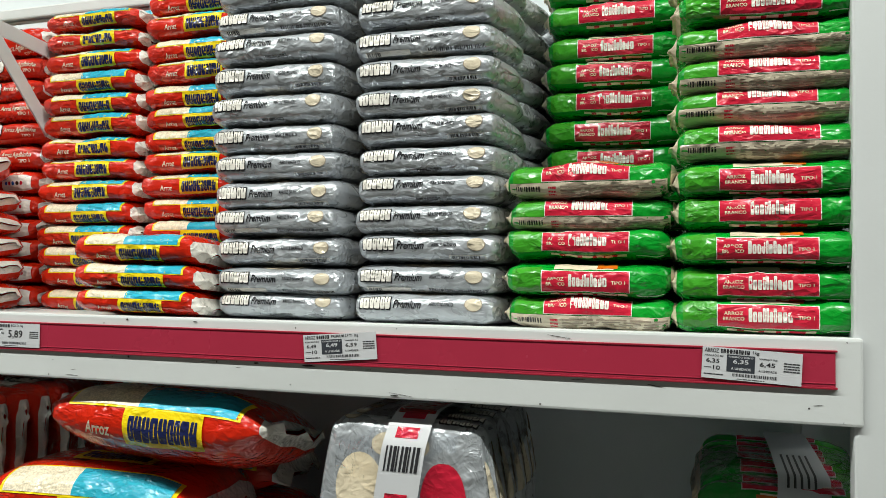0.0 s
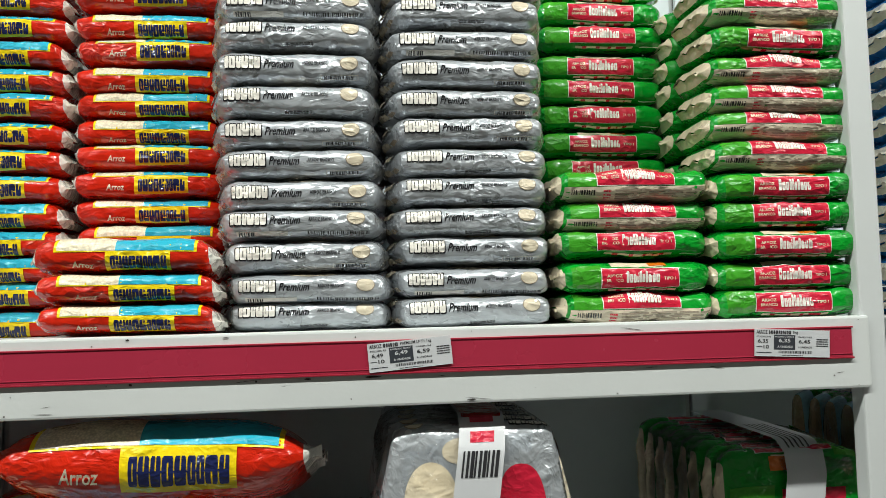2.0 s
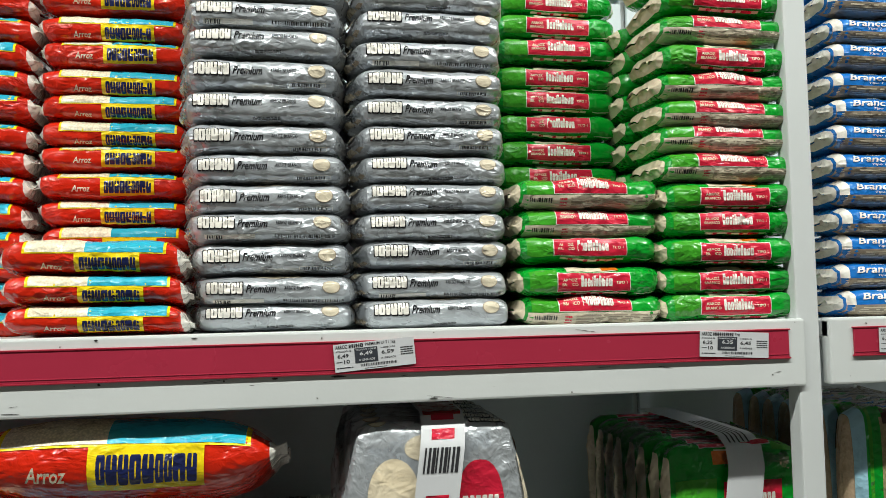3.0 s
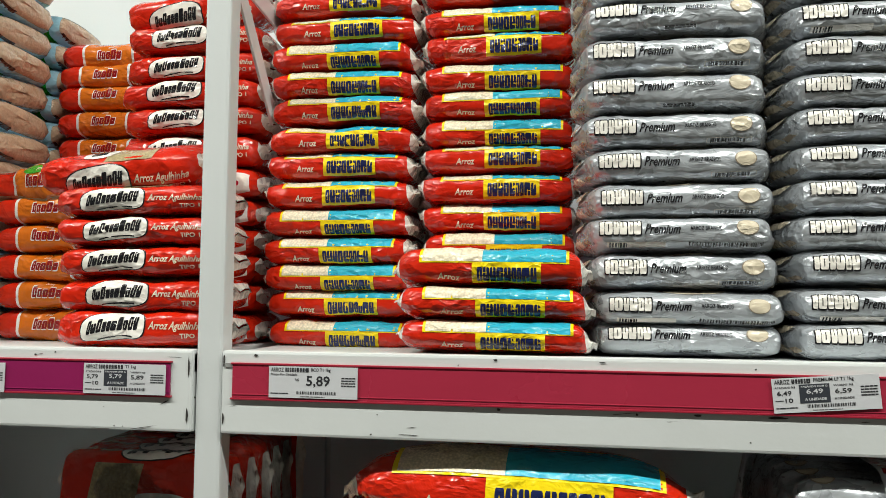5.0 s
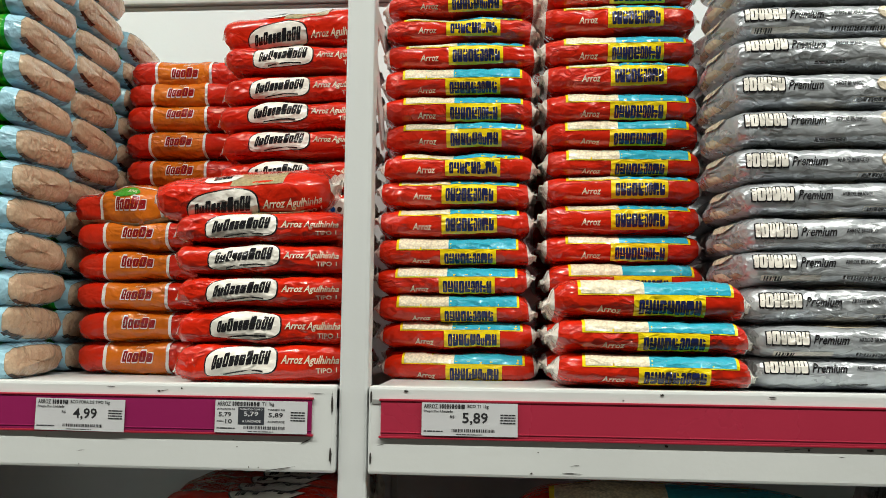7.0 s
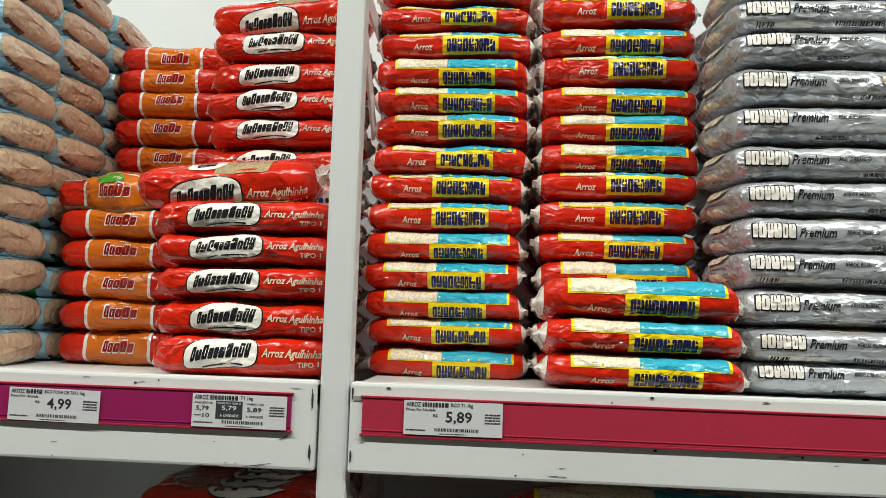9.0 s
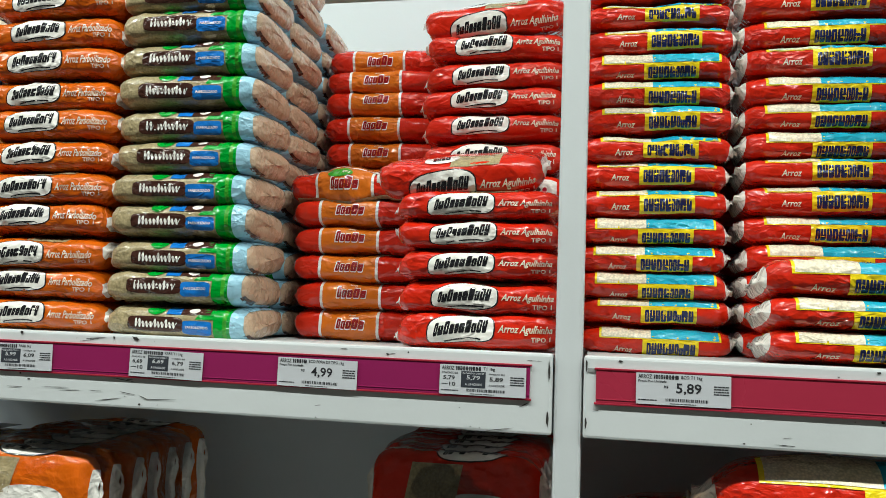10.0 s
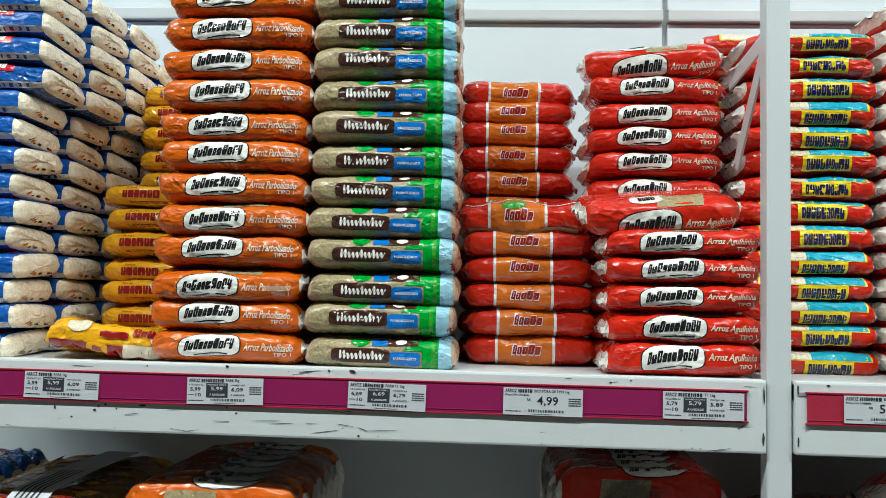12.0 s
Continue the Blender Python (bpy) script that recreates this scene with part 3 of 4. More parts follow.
def amber_bag(seed, v):
    """v 1 is a slack, crumpled one that lies upside down."""
    p = Pillow(0.225, 0.15, 0.041, seed, lump=0.0045 if v == 1 else 0.0013)
    prints = [
        ("name_mark", mark_shape(6, 51), -0.6, -0.02, -0.006, 0.0065, 1, "maroon"),
        ("lettering", text_shape("Arroz", 0, 1), -0.55, -0.38, 0.0095, 0.0125, 1, "maroon"),
        ("side_panel", badge_shape(5), 0.05, 0.5, -0.004, 0.006, 0, "maroon"),
        ("top_band", R(14, 4), -0.8, 0.8, 0.024, 0.05, 0, "crimson"),
        ("rice_window", badge_shape(3), -0.4, 0.2, 0.027, 0.045, 1, "rice"),
        ("small_print", lines_shape(2, 3), -0.5, 0.1, -0.0165, -0.0105, 0, "maroon"),
    ]
    if v == 1:
        mark = mark_shape(6, 51)
        prints = [
            ("low_band", R(30, 12), -0.85, 0.6, -0.03, -0.006, 0, "maroon"), ("low_ring", badge_shape(4, 5, 28), -0.32, -0.02, -0.019, -0.005, 1, "amber"),
            ("low_ring", badge_shape(4, 5, 28), -0.24, -0.1, -0.0155, -0.0085, 2, "maroon"), ("rice_window", badge_shape(2.2, 6, 24), -0.62, -0.3, 0.006, 0.03, 1, "rice_light"),
            ("name_mark", ([(1 - x, 1 - y) for x, y in mark[0]], mark[1]), 0.3, 0.85, 0.006, 0.018, 1, "maroon"),
            ("side_panel", badge_shape(5, 4, 24), -0.15, 0.25, 0.002, 0.009, 1, "maroon"), ("pale_corner", R(16, 8), 0.2, 0.85, -0.02, -0.004, 1, "cream"),
        ]
        prints = [(*q[:6], q[6] + 3, q[7]) for q in prints]
    return printed_bag("rice_bag", p, "amber", "amber", prints, "crumpled yellow rice bag lying upside down" if v == 1 else "glossy yellow rice bag with dark red lettering", 0.92)


def navy_bag(seed, v):
    p = Pillow(0.24, 0.142, 0.043, seed, power=4.2, lump=0.0012, blunt=18)
    prints = [
        ("name_panel", R(8, 4), -0.1, 0.55, 0.006, 0.024, 1, "crimson"), ("name_mark", mark_shape(7, 71), 0.0, 0.45, 0.01, 0.02, 2, "white"),
        ("low_strip", R(14, 2), -0.82, 0.9, -0.0205, -0.0095, 1, "white"), ("low_mark", code_shape(9, 6), 0.2, 0.8, -0.018, -0.012, 2, "deep"),
        ("red_edge", R(10, 2), -0.44, 0.84, 0.032, 0.05, 1, "crimson"), ("top_window", badge_shape(3), -0.2, 0.4, 0.055, 0.11, 0, "rice_light"),
    ]
    # marks low on the clear end
    q = random.Random(seed)
    for s, w, u, mat in ((-0.05, 0.011, 0.978, "tangerine"), (-0.083, 0.014, 0.974, "black"), (-0.063, 0.006, 0.97, "brown"), (-0.112, 0.009, 0.972, "brown"), (-0.126, 0.012, 0.97, "maroon"), (-0.04, 0.004, 0.982, "brown")):
        s += q.uniform(-0.006, 0.006)
        prints.append(("print_mark", R(3, 3), u, u + 0.014, s, s + w, 0, mat))
    return printed_bag("rice_bag", p, "deep", "navy_end", prints, "dark blue rice bag with clear ends showing pale rice", 0.9)


def blue_bag(seed, v):
    p = Pillow(0.25, 0.155, 0.0455, seed)
    prints = [
        ("back_face", R(18, 6), -0.9, 0.9, -0.042, -0.004, 0, "taupe"),
        ("small_print", lines_shape(4, 2), -0.85, 0.86, -0.0195, -0.006, 1, "beige"),
        ("white_end", R(3, 9), -0.9, -0.8, -0.004, 0.04, 0, "white"),
        ("lettering", text_shape("Branco", 0.2), -0.72, -0.16, 0.004, 0.0145, 1, "white"),
        ("lettering", text_shape("Arroz", 0, 1), -0.5, -0.3, 0.0165, 0.0195, 1, "white"),
        ("lettering", text_shape("Tipo 1", 0.2, 1), -0.45, -0.25, -0.002, 0.002, 1, "white"),
        ("dark_panel", R(8, 5), 0.12, 0.86, -0.004, 0.034, 0, "deep"),
        ("name_swoosh", badge_shape(2), 0.14, 0.5, 0.0, 0.018, 1, "white"),
        ("name_swoosh", badge_shape(2), 0.18, 0.5, 0.002, 0.0155, 2, "deep"),
        ("name_mark", mark_shape(4, 61), 0.26, 0.8, 0.003, 0.014, 3, "white"),
    ]
    return printed_bag("rice_bag", p, "blue", "white", prints, "blue and taupe rice bag with white lettering", 0.92)


KINDS = {"red": (red_cyan_bag, 0.15, 0.042), "silver": (silver_bag, 0.155, 0.045), "green": (green_bag, 0.15, 0.044), "badge": (badge_bag, 0.15, 0.045),
         "orange": (orange_badge_bag, 0.15, 0.048), "striped": (striped_bag, 0.15, 0.043), "clear": (clear_bag, 0.15, 0.048), "amber": (amber_bag, 0.15, 0.041),
         "navy": (navy_bag, 0.142, 0.043), "blue": (blue_bag, 0.155, 0.0455)}
MADE, FRESH = {}, set()
DICE = random.Random(5)


def lay(kind, v, x, front, z, thick=None, yaw=0.0, tilt=0.0, roll=0.0, stretch=1.0):
    """Lays one bag with its front at y = front and its middle at height z."""
    make, depth, height = KINDS[kind]
    key = (kind, v, DICE.randint(0, 1))
    if key not in MADE:
        MADE[key] = make(7 + 13 * v + 101 * key[2] + sum(map(ord, kind)), v % 9)
        if v == 9:  # one that stands behind others, of which only the plain ends show
            for o in MADE[key].children:
                if not o.name.startswith("seal"):
                    bpy.data.objects.remove(o)
        FRESH.add(key)
    m = pose(x, front + depth / 2, z, roll, tilt, yaw)
    if key in FRESH:
        FRESH.discard(key)
        bag = MADE[key]
        bag.matrix_basis = m
    else:
        bag = copy_thing(MADE[key], m)
    bag.scale = (stretch, 1, (thick or height) / height)
    return bag


def pile(kind, front, xs, zs, views, floor_z=1.418, loose=1.0):
    """A column of bags: xs and zs are the middles, row by row; views picks each one's print."""
    edges = [floor_z] + [(a + b) / 2 for a, b in zip(zs, zs[1:])]
    edges.append(2 * zs[-1] - edges[-1])
    for i, z in enumerate(zs):
        lay(kind, views[i % len(views)], xs[i] if isinstance(xs, (list, tuple)) else xs + DICE.uniform(-0.004, 0.004) * loose, front + DICE.uniform(-0.006, 0.006) * loose,
            (edges[i] + edges[i + 1]) / 2, (edges[i + 1] - edges[i]) * 1.06, DICE.uniform(-1.6, 1.6) * loose, DICE.uniform(-0.9, 0.9) * loose, DICE.uniform(-5, 5) * loose)


def heights(first, step, count):
    return [first + step * i for i in range(count)]


# ---- the hall ----
tagged(box("floor", -6, 7, -2.2, 4, -0.1, 0, M["floor"], 0), kind="structure")
tagged(box("ceiling", -6, 7, -2.2, 4, 4.2, 4.3, M["ceiling"], 0), kind="structure")
tagged(box("wall_south", -6, 7, -2.3, -2.2, 0, 4.2, M["wall"], 0), kind="structure")
tagged(box("wall_north", -6, 7, 4, 4.1, 0, 4.2, M["wall"], 0), kind="structure")
tagged(box("wall_west", -6.1, -6, -2.2, 4, 0, 4.2, M["wall"], 0), kind="structure")
tagged(box("wall_east", 7, 7.1, -2.2, 4, 0, 4.2, M["wall"], 0), kind="structure")
for x, y, z, share in LAMP_SPOTS:
    lamp = tagged(box("ceiling_lamp", x - 0.76, x + 0.76, y - 0.09, y + 0.09, z + 0.012, 4.2, M["housing"], 0.01), "long white ceiling lamp with a bright diffuser", "ceiling lamp", "ceiling lamps")
    under(box("diffuser", x - 0.74, x + 0.74, y - 0.07, y + 0.07, z - 0.004, z + 0.012, M["glow"], 0.004), lamp)

# ---- the shelving ----
BEAM_Y, BEAM_TOP, BEAM_LOW = 1.06, 1.42, 1.3215
BACK_Y = 1.66
POSTS = [(-0.938, -0.904), (0.507, 0.541), (1.866, 1.904), (3.252, 3.286)]
def chips(parent, x0, x1, y, z0, z1, count, seed):
    """Flakes of missing enamel on a beam's face."""
    q = random.Random(seed)
    vs, fs = [], []
    for _ in range(count):
        cx, cz = q.uniform(x0, x1), q.choice((q.uniform(z0, z1), z1 - q.uniform(0, 0.006), z0 + q.uniform(0, 0.004)))
        long = q.choice((0.0008, 0.001, 0.0014, 0.002, 0.006, 0.012, 0.02))
        thin = q.uniform(0.0003, 0.0006) if long > 0.005 else long * q.uniform(0.5, 0.9)
        k, slope = len(vs), q.uniform(-0.18, 0.18)
        ring = [(math.cos(a) * q.uniform(0.7, 1.1), math.sin(a) * q.uniform(0.7, 1.1)) for a in [math.pi * i / 4 for i in range(8)]]
        vs += [(cx + long * c, y, cz + thin * s + slope * long * c) for c, s in ring]
        fs.append(tuple(range(k, k + 8)))
    return under(mesh_object("chipped_paint", vs, fs, M["chip"], False), parent)


def shelf_unit(x0, x1, rail_material, rail0, rail1, seed, posts, wear):
    """One bay: posts, an upper shelf with a deep front beam and price rail, a lower shelf, and the back panels."""
    unit = tagged(new("shelf_unit"), "white enamelled steel shelf unit with scuffed front beams", "shelf unit", "shelf units")
    deck = under(box("upper_shelf", x0, x1, BEAM_Y + 0.004, BACK_Y - 0.035, 1.392, 1.418, M["worn"], 0.002), unit)
    under(box("beam", x0, x1, BEAM_Y, BEAM_Y + 0.022, BEAM_LOW, BEAM_TOP + 0.0015, M["worn"], 0.0035), deck)
    under(box("price_rail", rail0, rail1, BEAM_Y - 0.0028, BEAM_Y + 0.002, 1.3655, 1.4055, rail_material, 0.0008), deck, "glossy coloured price rail")
    under(box("rail_edge", rail0 - 0.002, rail1 + 0.002, BEAM_Y - 0.004, BEAM_Y + 0.001, 1.4052, 1.4075, M["red_line"], 0.0006), deck)
    under(box("rail_edge", rail0 - 0.002, rail1 + 0.002, BEAM_Y - 0.004, BEAM_Y + 0.001, 1.3632, 1.3656, M["red_line"], 0.0006), deck)
    under(box("rail_edge", rail0, rail1, BEAM_Y - 0.0036, BEAM_Y + 0.001, 1.3692, 1.3704, rail_material, 0.0005), deck)
    tagged(chips(deck, x0 + 0.01, x1 - 0.01, BEAM_Y - 0.0006, BEAM_LOW + 0.003, 1.361, wear, seed), kind="stuff")
    tagged(chips(deck, x0 + 0.01, x1 - 0.01, BEAM_Y - 0.0006, 1.4095, 1.4165, wear // 3, seed + 1), kind="stuff")
    low = under(box("lower_shelf", x0, x1, BEAM_Y + 0.004, BACK_Y - 0.035, 0.822, 0.85, M["worn"], 0.002), unit)
    under(box("beam", x0, x1, BEAM_Y, BEAM_Y + 0.022, 0.752, 0.852, M["worn"], 0.0035), low)
    under(box("back_panel", x0 - 0.045, x1 - 0.018, BACK_Y, BACK_Y + 0.012, 0.06, 2.129, M["panel"], 0.002), unit)
    under(box("back_panel", x0 - 0.045, x1 - 0.018, BACK_Y, BACK_Y + 0.012, 2.161, 2.75, M["panel"], 0.002), unit)
    under(box("back_rail", x0 - 0.045, x1 - 0.018, BACK_Y - 0.014, BACK_Y + 0.012, 2.1315, 2.1585, M["steel"], 0.004), unit)
    for p0, p1 in posts:
        post = under(box("post", p0, p1, BEAM_Y + 0.006, BEAM_Y + 0.036, 0, 2.75, M["post"], 0.004), unit)
        under(box("foot", p0 - 0.01, p1 + 0.01, BEAM_Y, BACK_Y, 0, 0.06, M["post"], 0.004), post)
        under(box("rear_upright", p0 - 0.03, p1 - 0.03, BACK_Y + 0.016, BACK_Y + 0.05, 0, 2.75, M["post"], 0.004), unit)
    return unit


def flakes(parent, spots):
    """Larger spots of missing enamel, each x, z, half width, half height, slope."""
    q, vs, fs = random.Random(12), [], []
    for cx, cz, long, thin, slope in spots:
        k = len(vs)
        ring = [(math.cos(a) * q.uniform(0.6, 1.15), math.sin(a) * q.uniform(0.6, 1.15)) for a in [math.pi * i / 5 for i in range(10)]]
        vs += [(cx + long * c, BEAM_Y - 0.0009, cz + thin * d + slope * long * c) for c, d in ring]
        fs.append(tuple(range(k, k + 10)))
    return tagged(under(mesh_object("chipped_paint", vs, fs, M["chip"], False), parent), kind="stuff")


first_bay = shelf_unit(-0.9, 0.505, M["rail_pink"], -0.868, 0.4775, 3, POSTS[:2], 36)
second_bay = shelf_unit(0.543, 1.8755, M["rail_red"], 0.558, 1.8465, 8, POSTS[2:3], 16)
shelf_unit(1.9165, 3.25, M["rail_red"], 1.955, 3.22, 15, POSTS[3:], 16)


flakes(first_bay, [
    (-0.245, 1.4185, 0.003, 0.0022, 0), (-0.066, 1.4165, 0.006, 0.0028, -0.3), (-0.099, 1.417, 0.0018, 0.002, 0), (-0.493, 1.354, 0.0022, 0.003, -0.5), (-0.435, 1.352, 0.003, 0.0018, 0),
    (-0.403, 1.355, 0.0015, 0.0012, 0), (-0.364, 1.3605, 0.004, 0.0016, 0), (-0.243, 1.361, 0.0015, 0.0014, 0), (-0.381, 1.348, 0.014, 0.0006, 0.1), (-0.252, 1.342, 0.016, 0.0005, 0),
    (-0.183, 1.3445, 0.022, 0.0006, 0.03), (-0.121, 1.3425, 0.012, 0.0005, 0.02), (-0.074, 1.342, 0.014, 0.0006, -0.12), (-0.048, 1.337, 0.01, 0.0006, -0.35), (-0.023, 1.336, 0.024, 0.0006, 0.04),
    (0.500, 1.343, 0.0016, 0.012, 0), (0.501, 1.4, 0.0012, 0.014, 0), (0.470, 1.357, 0.006, 0.0009, 0.5)])
flakes(second_bay, [
    (0.587, 1.4165, 0.003, 0.0014, 0), (0.876, 1.4165, 0.0028, 0.0016, 0), (0.88, 1.3605, 0.0022, 0.0018, 0), (1.034, 1.3595, 0.002, 0.0016, 0), (1.31, 1.3265, 0.007, 0.001, 0),
    (1.099, 1.3605, 0.005, 0.0012, 0), (1.182, 1.3605, 0.012, 0.0014, 0), (0.997, 1.416, 0.004, 0.0009, 0), (0.5465, 1.34, 0.0016, 0.008, 0), (0.5462, 1.41, 0.0014, 0.009, 0)])
under(box("tape_scrap", 0.5475, 0.5575, BEAM_Y - 0.001, BEAM_Y + 0.001, 1.4015, 1.4065, M["scrap"], 0), second_bay)


def bar_between(name, x, a, b, width, thick, material):
    """A flat bar in the plane of a post, from a to b (each y, z)."""
    (y0, z0), (y1, z1) = a, b
    d = math.hypot(y1 - y0, z1 - z0)
    ob = box(name, -thick / 2, thick / 2, -0.008, d + 0.008, -width / 2, width / 2, material, 0.0015)
    ob.matrix_basis = pose(x, y0, z0, math.degrees(math.atan2(z1 - z0, y1 - y0)), 0, 0)
    return ob


for x in (0.524,):
    bracket = tagged(new("shelf_bracket"), "white flat steel bracket bolted to the post", "bracket")
    bracket.matrix_basis = pose(x, BEAM_Y + 0.066, 1.9)
    for a, b in (((1.115, 1.915), (1.256, 1.755)), ((1.115, 1.918), (1.29, 1.9))):
        arm = bar_between("arm", 0, (a[0] - BEAM_Y - 0.066, a[1] - 1.9), (b[0] - BEAM_Y - 0.066, b[1] - 1.9), 0.027, 0.004, M["post"])
        arm.parent = bracket


# ---- price labels ----
def flat_print(name, pieces, material, parent, y):
    """Flat shapes on a label: each piece is shape, x0, x1, z0, z1 in the label's millimetres."""
    vs, fs = join_shapes([([(x0 + (x1 - x0) * a, z0 + (z1 - z0) * b) for a, b in s[0]], s[1]) for s, x0, x1, z0, z1 in pieces])
    return under(mesh_object(name, [(a / 1000, y, b / 1000) for a, b in vs], fs, material, False), parent)


def T(words):
    return text_shape(words, 0, 0)


def price_label(x, z, turn, name_cells, tail, prices, dark=True):
    """A paper price label; one price, or three of which the middle one stands in a dark box."""
    w, h = 109, 37
    label = tagged(box("price_label", -w / 2000, w / 2000, -0.0006, 0.0002, -h / 2000, h / 2000, M["paper"], 0), "white paper price label with black print on the rail", "price label", "price labels")
    label.matrix_basis = pose(x, BEAM_Y - 0.0046, z, 0, turn, 0)
    one = R(1, 1)
    ink = [(T("ARROZ"), -52, -36, 12, 17), (mark_shape(name_cells, x * 100, 0, 0, 0.3), -34, -34 + 3.2 * name_cells, 12, 17), (T(tail), -31 + 3.2 * name_cells, -31 + 3.2 * name_cells + 2.4 * len(tail), 12, 17)]
    ink += [(lines_shape(4, 3), 35, 52, -4, 8), (code_shape(38, 4), -20, 30, -14, -10.5), (lines_shape(1, 8), -52, -30, -14, -11.5), (lines_shape(1, 9), -15, 15, -17, -15.5)]
    if len(prices) == 1:
        ink += [(T("Preço Por Unidade"), -52, -19, 7, 10.5), (T("R$"), -22, -17, 1, 4.5), (T(prices[0]), -8, 21, -6, 8)]
    else:
        ink += [(T("ATACADO R$"), -52, -31, 7, 9.6), (T(prices[0]), -50, -35, -1, 5), (T("10"), -42, -34, -8, -3), (lines_shape(1, 5), -52, -44, -6, -4),
                (T("VAREJO R$"), 8, 28, 7, 9.6), (T(prices[2]), 9, 26, -1, 5), (T("A UNIDADE"), 8, 28, -6.5, -4)]
        flat_print("price_box", [(one, -27, 4, -9, 11)], M["slate"], label, -0.0009)
        flat_print("box_print", [(T("PAGANDO COM O"), -25, 2, 7.5, 9.6), (T(prices[1]), -20, -3, 0, 6), (T("A UNIDADE"), -22, 0, -6.5, -3.5)], M["paper"], label, -0.0012)
    flat_print("print", ink, M["ink"], label, -0.0009)
    return label


price_label(-0.483, 1.3855, 0.8, 6, "PARB 1kg", ("5,99", "5,99", "6,09"))
price_label(-0.2455, 1.3845, -0.6, 10, "PARB 1kg", ("5,99", "5,99", "6,09"))
price_label(-0.016, 1.384, 1.0, 9, "PARB T1 1kg", ("6,69", "6,69", "6,79"))
price_label(0.2005, 1.383, 0.6, 6, "BCO FORA DE TIPO 1kg", ("4,99",))
price_label(0.4185, 1.3845, 0.2, 10, "T1 1kg", ("5,79", "5,79", "5,89"))
price_label(0.66, 1.386, 0.0, 9, "BCO T1 1kg", ("5,89",))
price_label(1.231, 1.3885, -4.6, 6, "PREMIUM LF T1 1kg", ("6,49", "6,49", "6,59"))
price_label(1.757, 1.3865, 3.0, 10, "1kg", ("6,35", "6,35", "6,45"))
price_label(2.05, 1.386, 0.5, 8, "T1 1kg", ("6,59", "6,59", "6,69"))

# ---- upper shelf: red and cyan bags ----
Z_A = [1.439, 1.476, 1.516, 1.556, 1.595, 1.635, 1.677, 1.716, 1.755, 1.796, 1.836, 1.878, 1.915, 1.948]
pile("red", 1.228, [0.636, 0.633, 0.629, 0.627, 0.627, 0.628, 0.629, 0.632, 0.635, 0.633, 0.633, 0.636, 0.633, 0.635], Z_A, (0, 0, 1, 0, 1, 2, 2, 2, 0, 0, 1, 2, 2, 0), loose=0.6)
Z_B = Z_A[:3] + [1.559, 1.597, 1.639, 1.68, 1.718, 1.759, 1.798, 1.842, 1.882, 1.924, 1.965, 2.004]
pile("red", 1.228, 0.86, Z_B, (0, 0, 0, 1, 0, 2, 2, 1, 1, 0, 2, 0, 2), loose=0.6)
pile("red", 1.4, 0.61, heights(1.4385, 0.0402, 15), (0, 2, 1))
pile("red", 1.4, 0.85, heights(1.4385, 0.0402, 15), (0, 2, 1))
for x, z, k in ((0.871, 1.4375, 0.0395), (0.868, 1.4765, 0.0405), (0.866, 1.5195, 0.047)):
    lay("red", 1, x, 1.066, z, k, DICE.uniform(-2, 2), 0.6, -6, 1.05)

# ---- upper shelf: silver bags ----
pile("silver", 1.108, [1.098, 1.1, 1.095, 1.09, 1.091, 1.088, 1.084, 1.083, 1.083, 1.085, 1.087, 1.09, 1.088], [1.439, 1.476, 1.521, 1.563, 1.607, 1.65, 1.692, 1.737, 1.784, 1.828, 1.868, 1.912, 1.955], (2, 1, 0, 1, 0, 0, 0, 2, 0, 2, 1), loose=0.6)
pile("silver", 1.108, [1.33, 1.329, 1.331, 1.328, 1.33, 1.331, 1.328, 1.325, 1.326, 1.324, 1.327, 1.33, 1.326], [1.441, 1.483, 1.525, 1.567, 1.61, 1.651, 1.693, 1.736, 1.777, 1.821, 1.863, 1.906, 1.948], (2, 1, 0, 2, 2, 2, 0, 0, 0, 1, 2), loose=0.6)

pile("silver", 1.275, 1.1, heights(1.4405, 0.043, 12), (9,))
pile("silver", 1.275, 1.335, heights(1.4405, 0.043, 12), (9,))

pile("silver", 1.435, 1.365, heights(1.4405, 0.043, 12), (9,))

# ---- upper shelf: green bags ----
pile("green", 1.095, 1.56, [1.441, 1.485, 1.529, 1.57, 1.616], (2, 0, 1, 2, 2), loose=0.7)
pile("green", 1.278, 1.576, heights(1.441, 0.0445, 13), (0, 1, 0), loose=0.7)
pile("green", 1.075, 1.779, heights(1.441, 0.0424, 13), (0, 1, 0, 1, 0, 2, 2, 2, 2, 0, 2, 0), loose=0.7)

pile("green", 1.235, 1.785, heights(1.441, 0.0424, 12), (9,))

pile("green", 1.435, 1.6, heights(1.441, 0.0435, 12), (9,))

# ---- next bay: blue bags ----
pile("blue", 1.095, 2.09, heights(1.441, 0.0443, 13), (0,), loose=0.6)
pile("blue", 1.095, 2.345, heights(1.441, 0.0443, 13), (0,), loose=0.6)

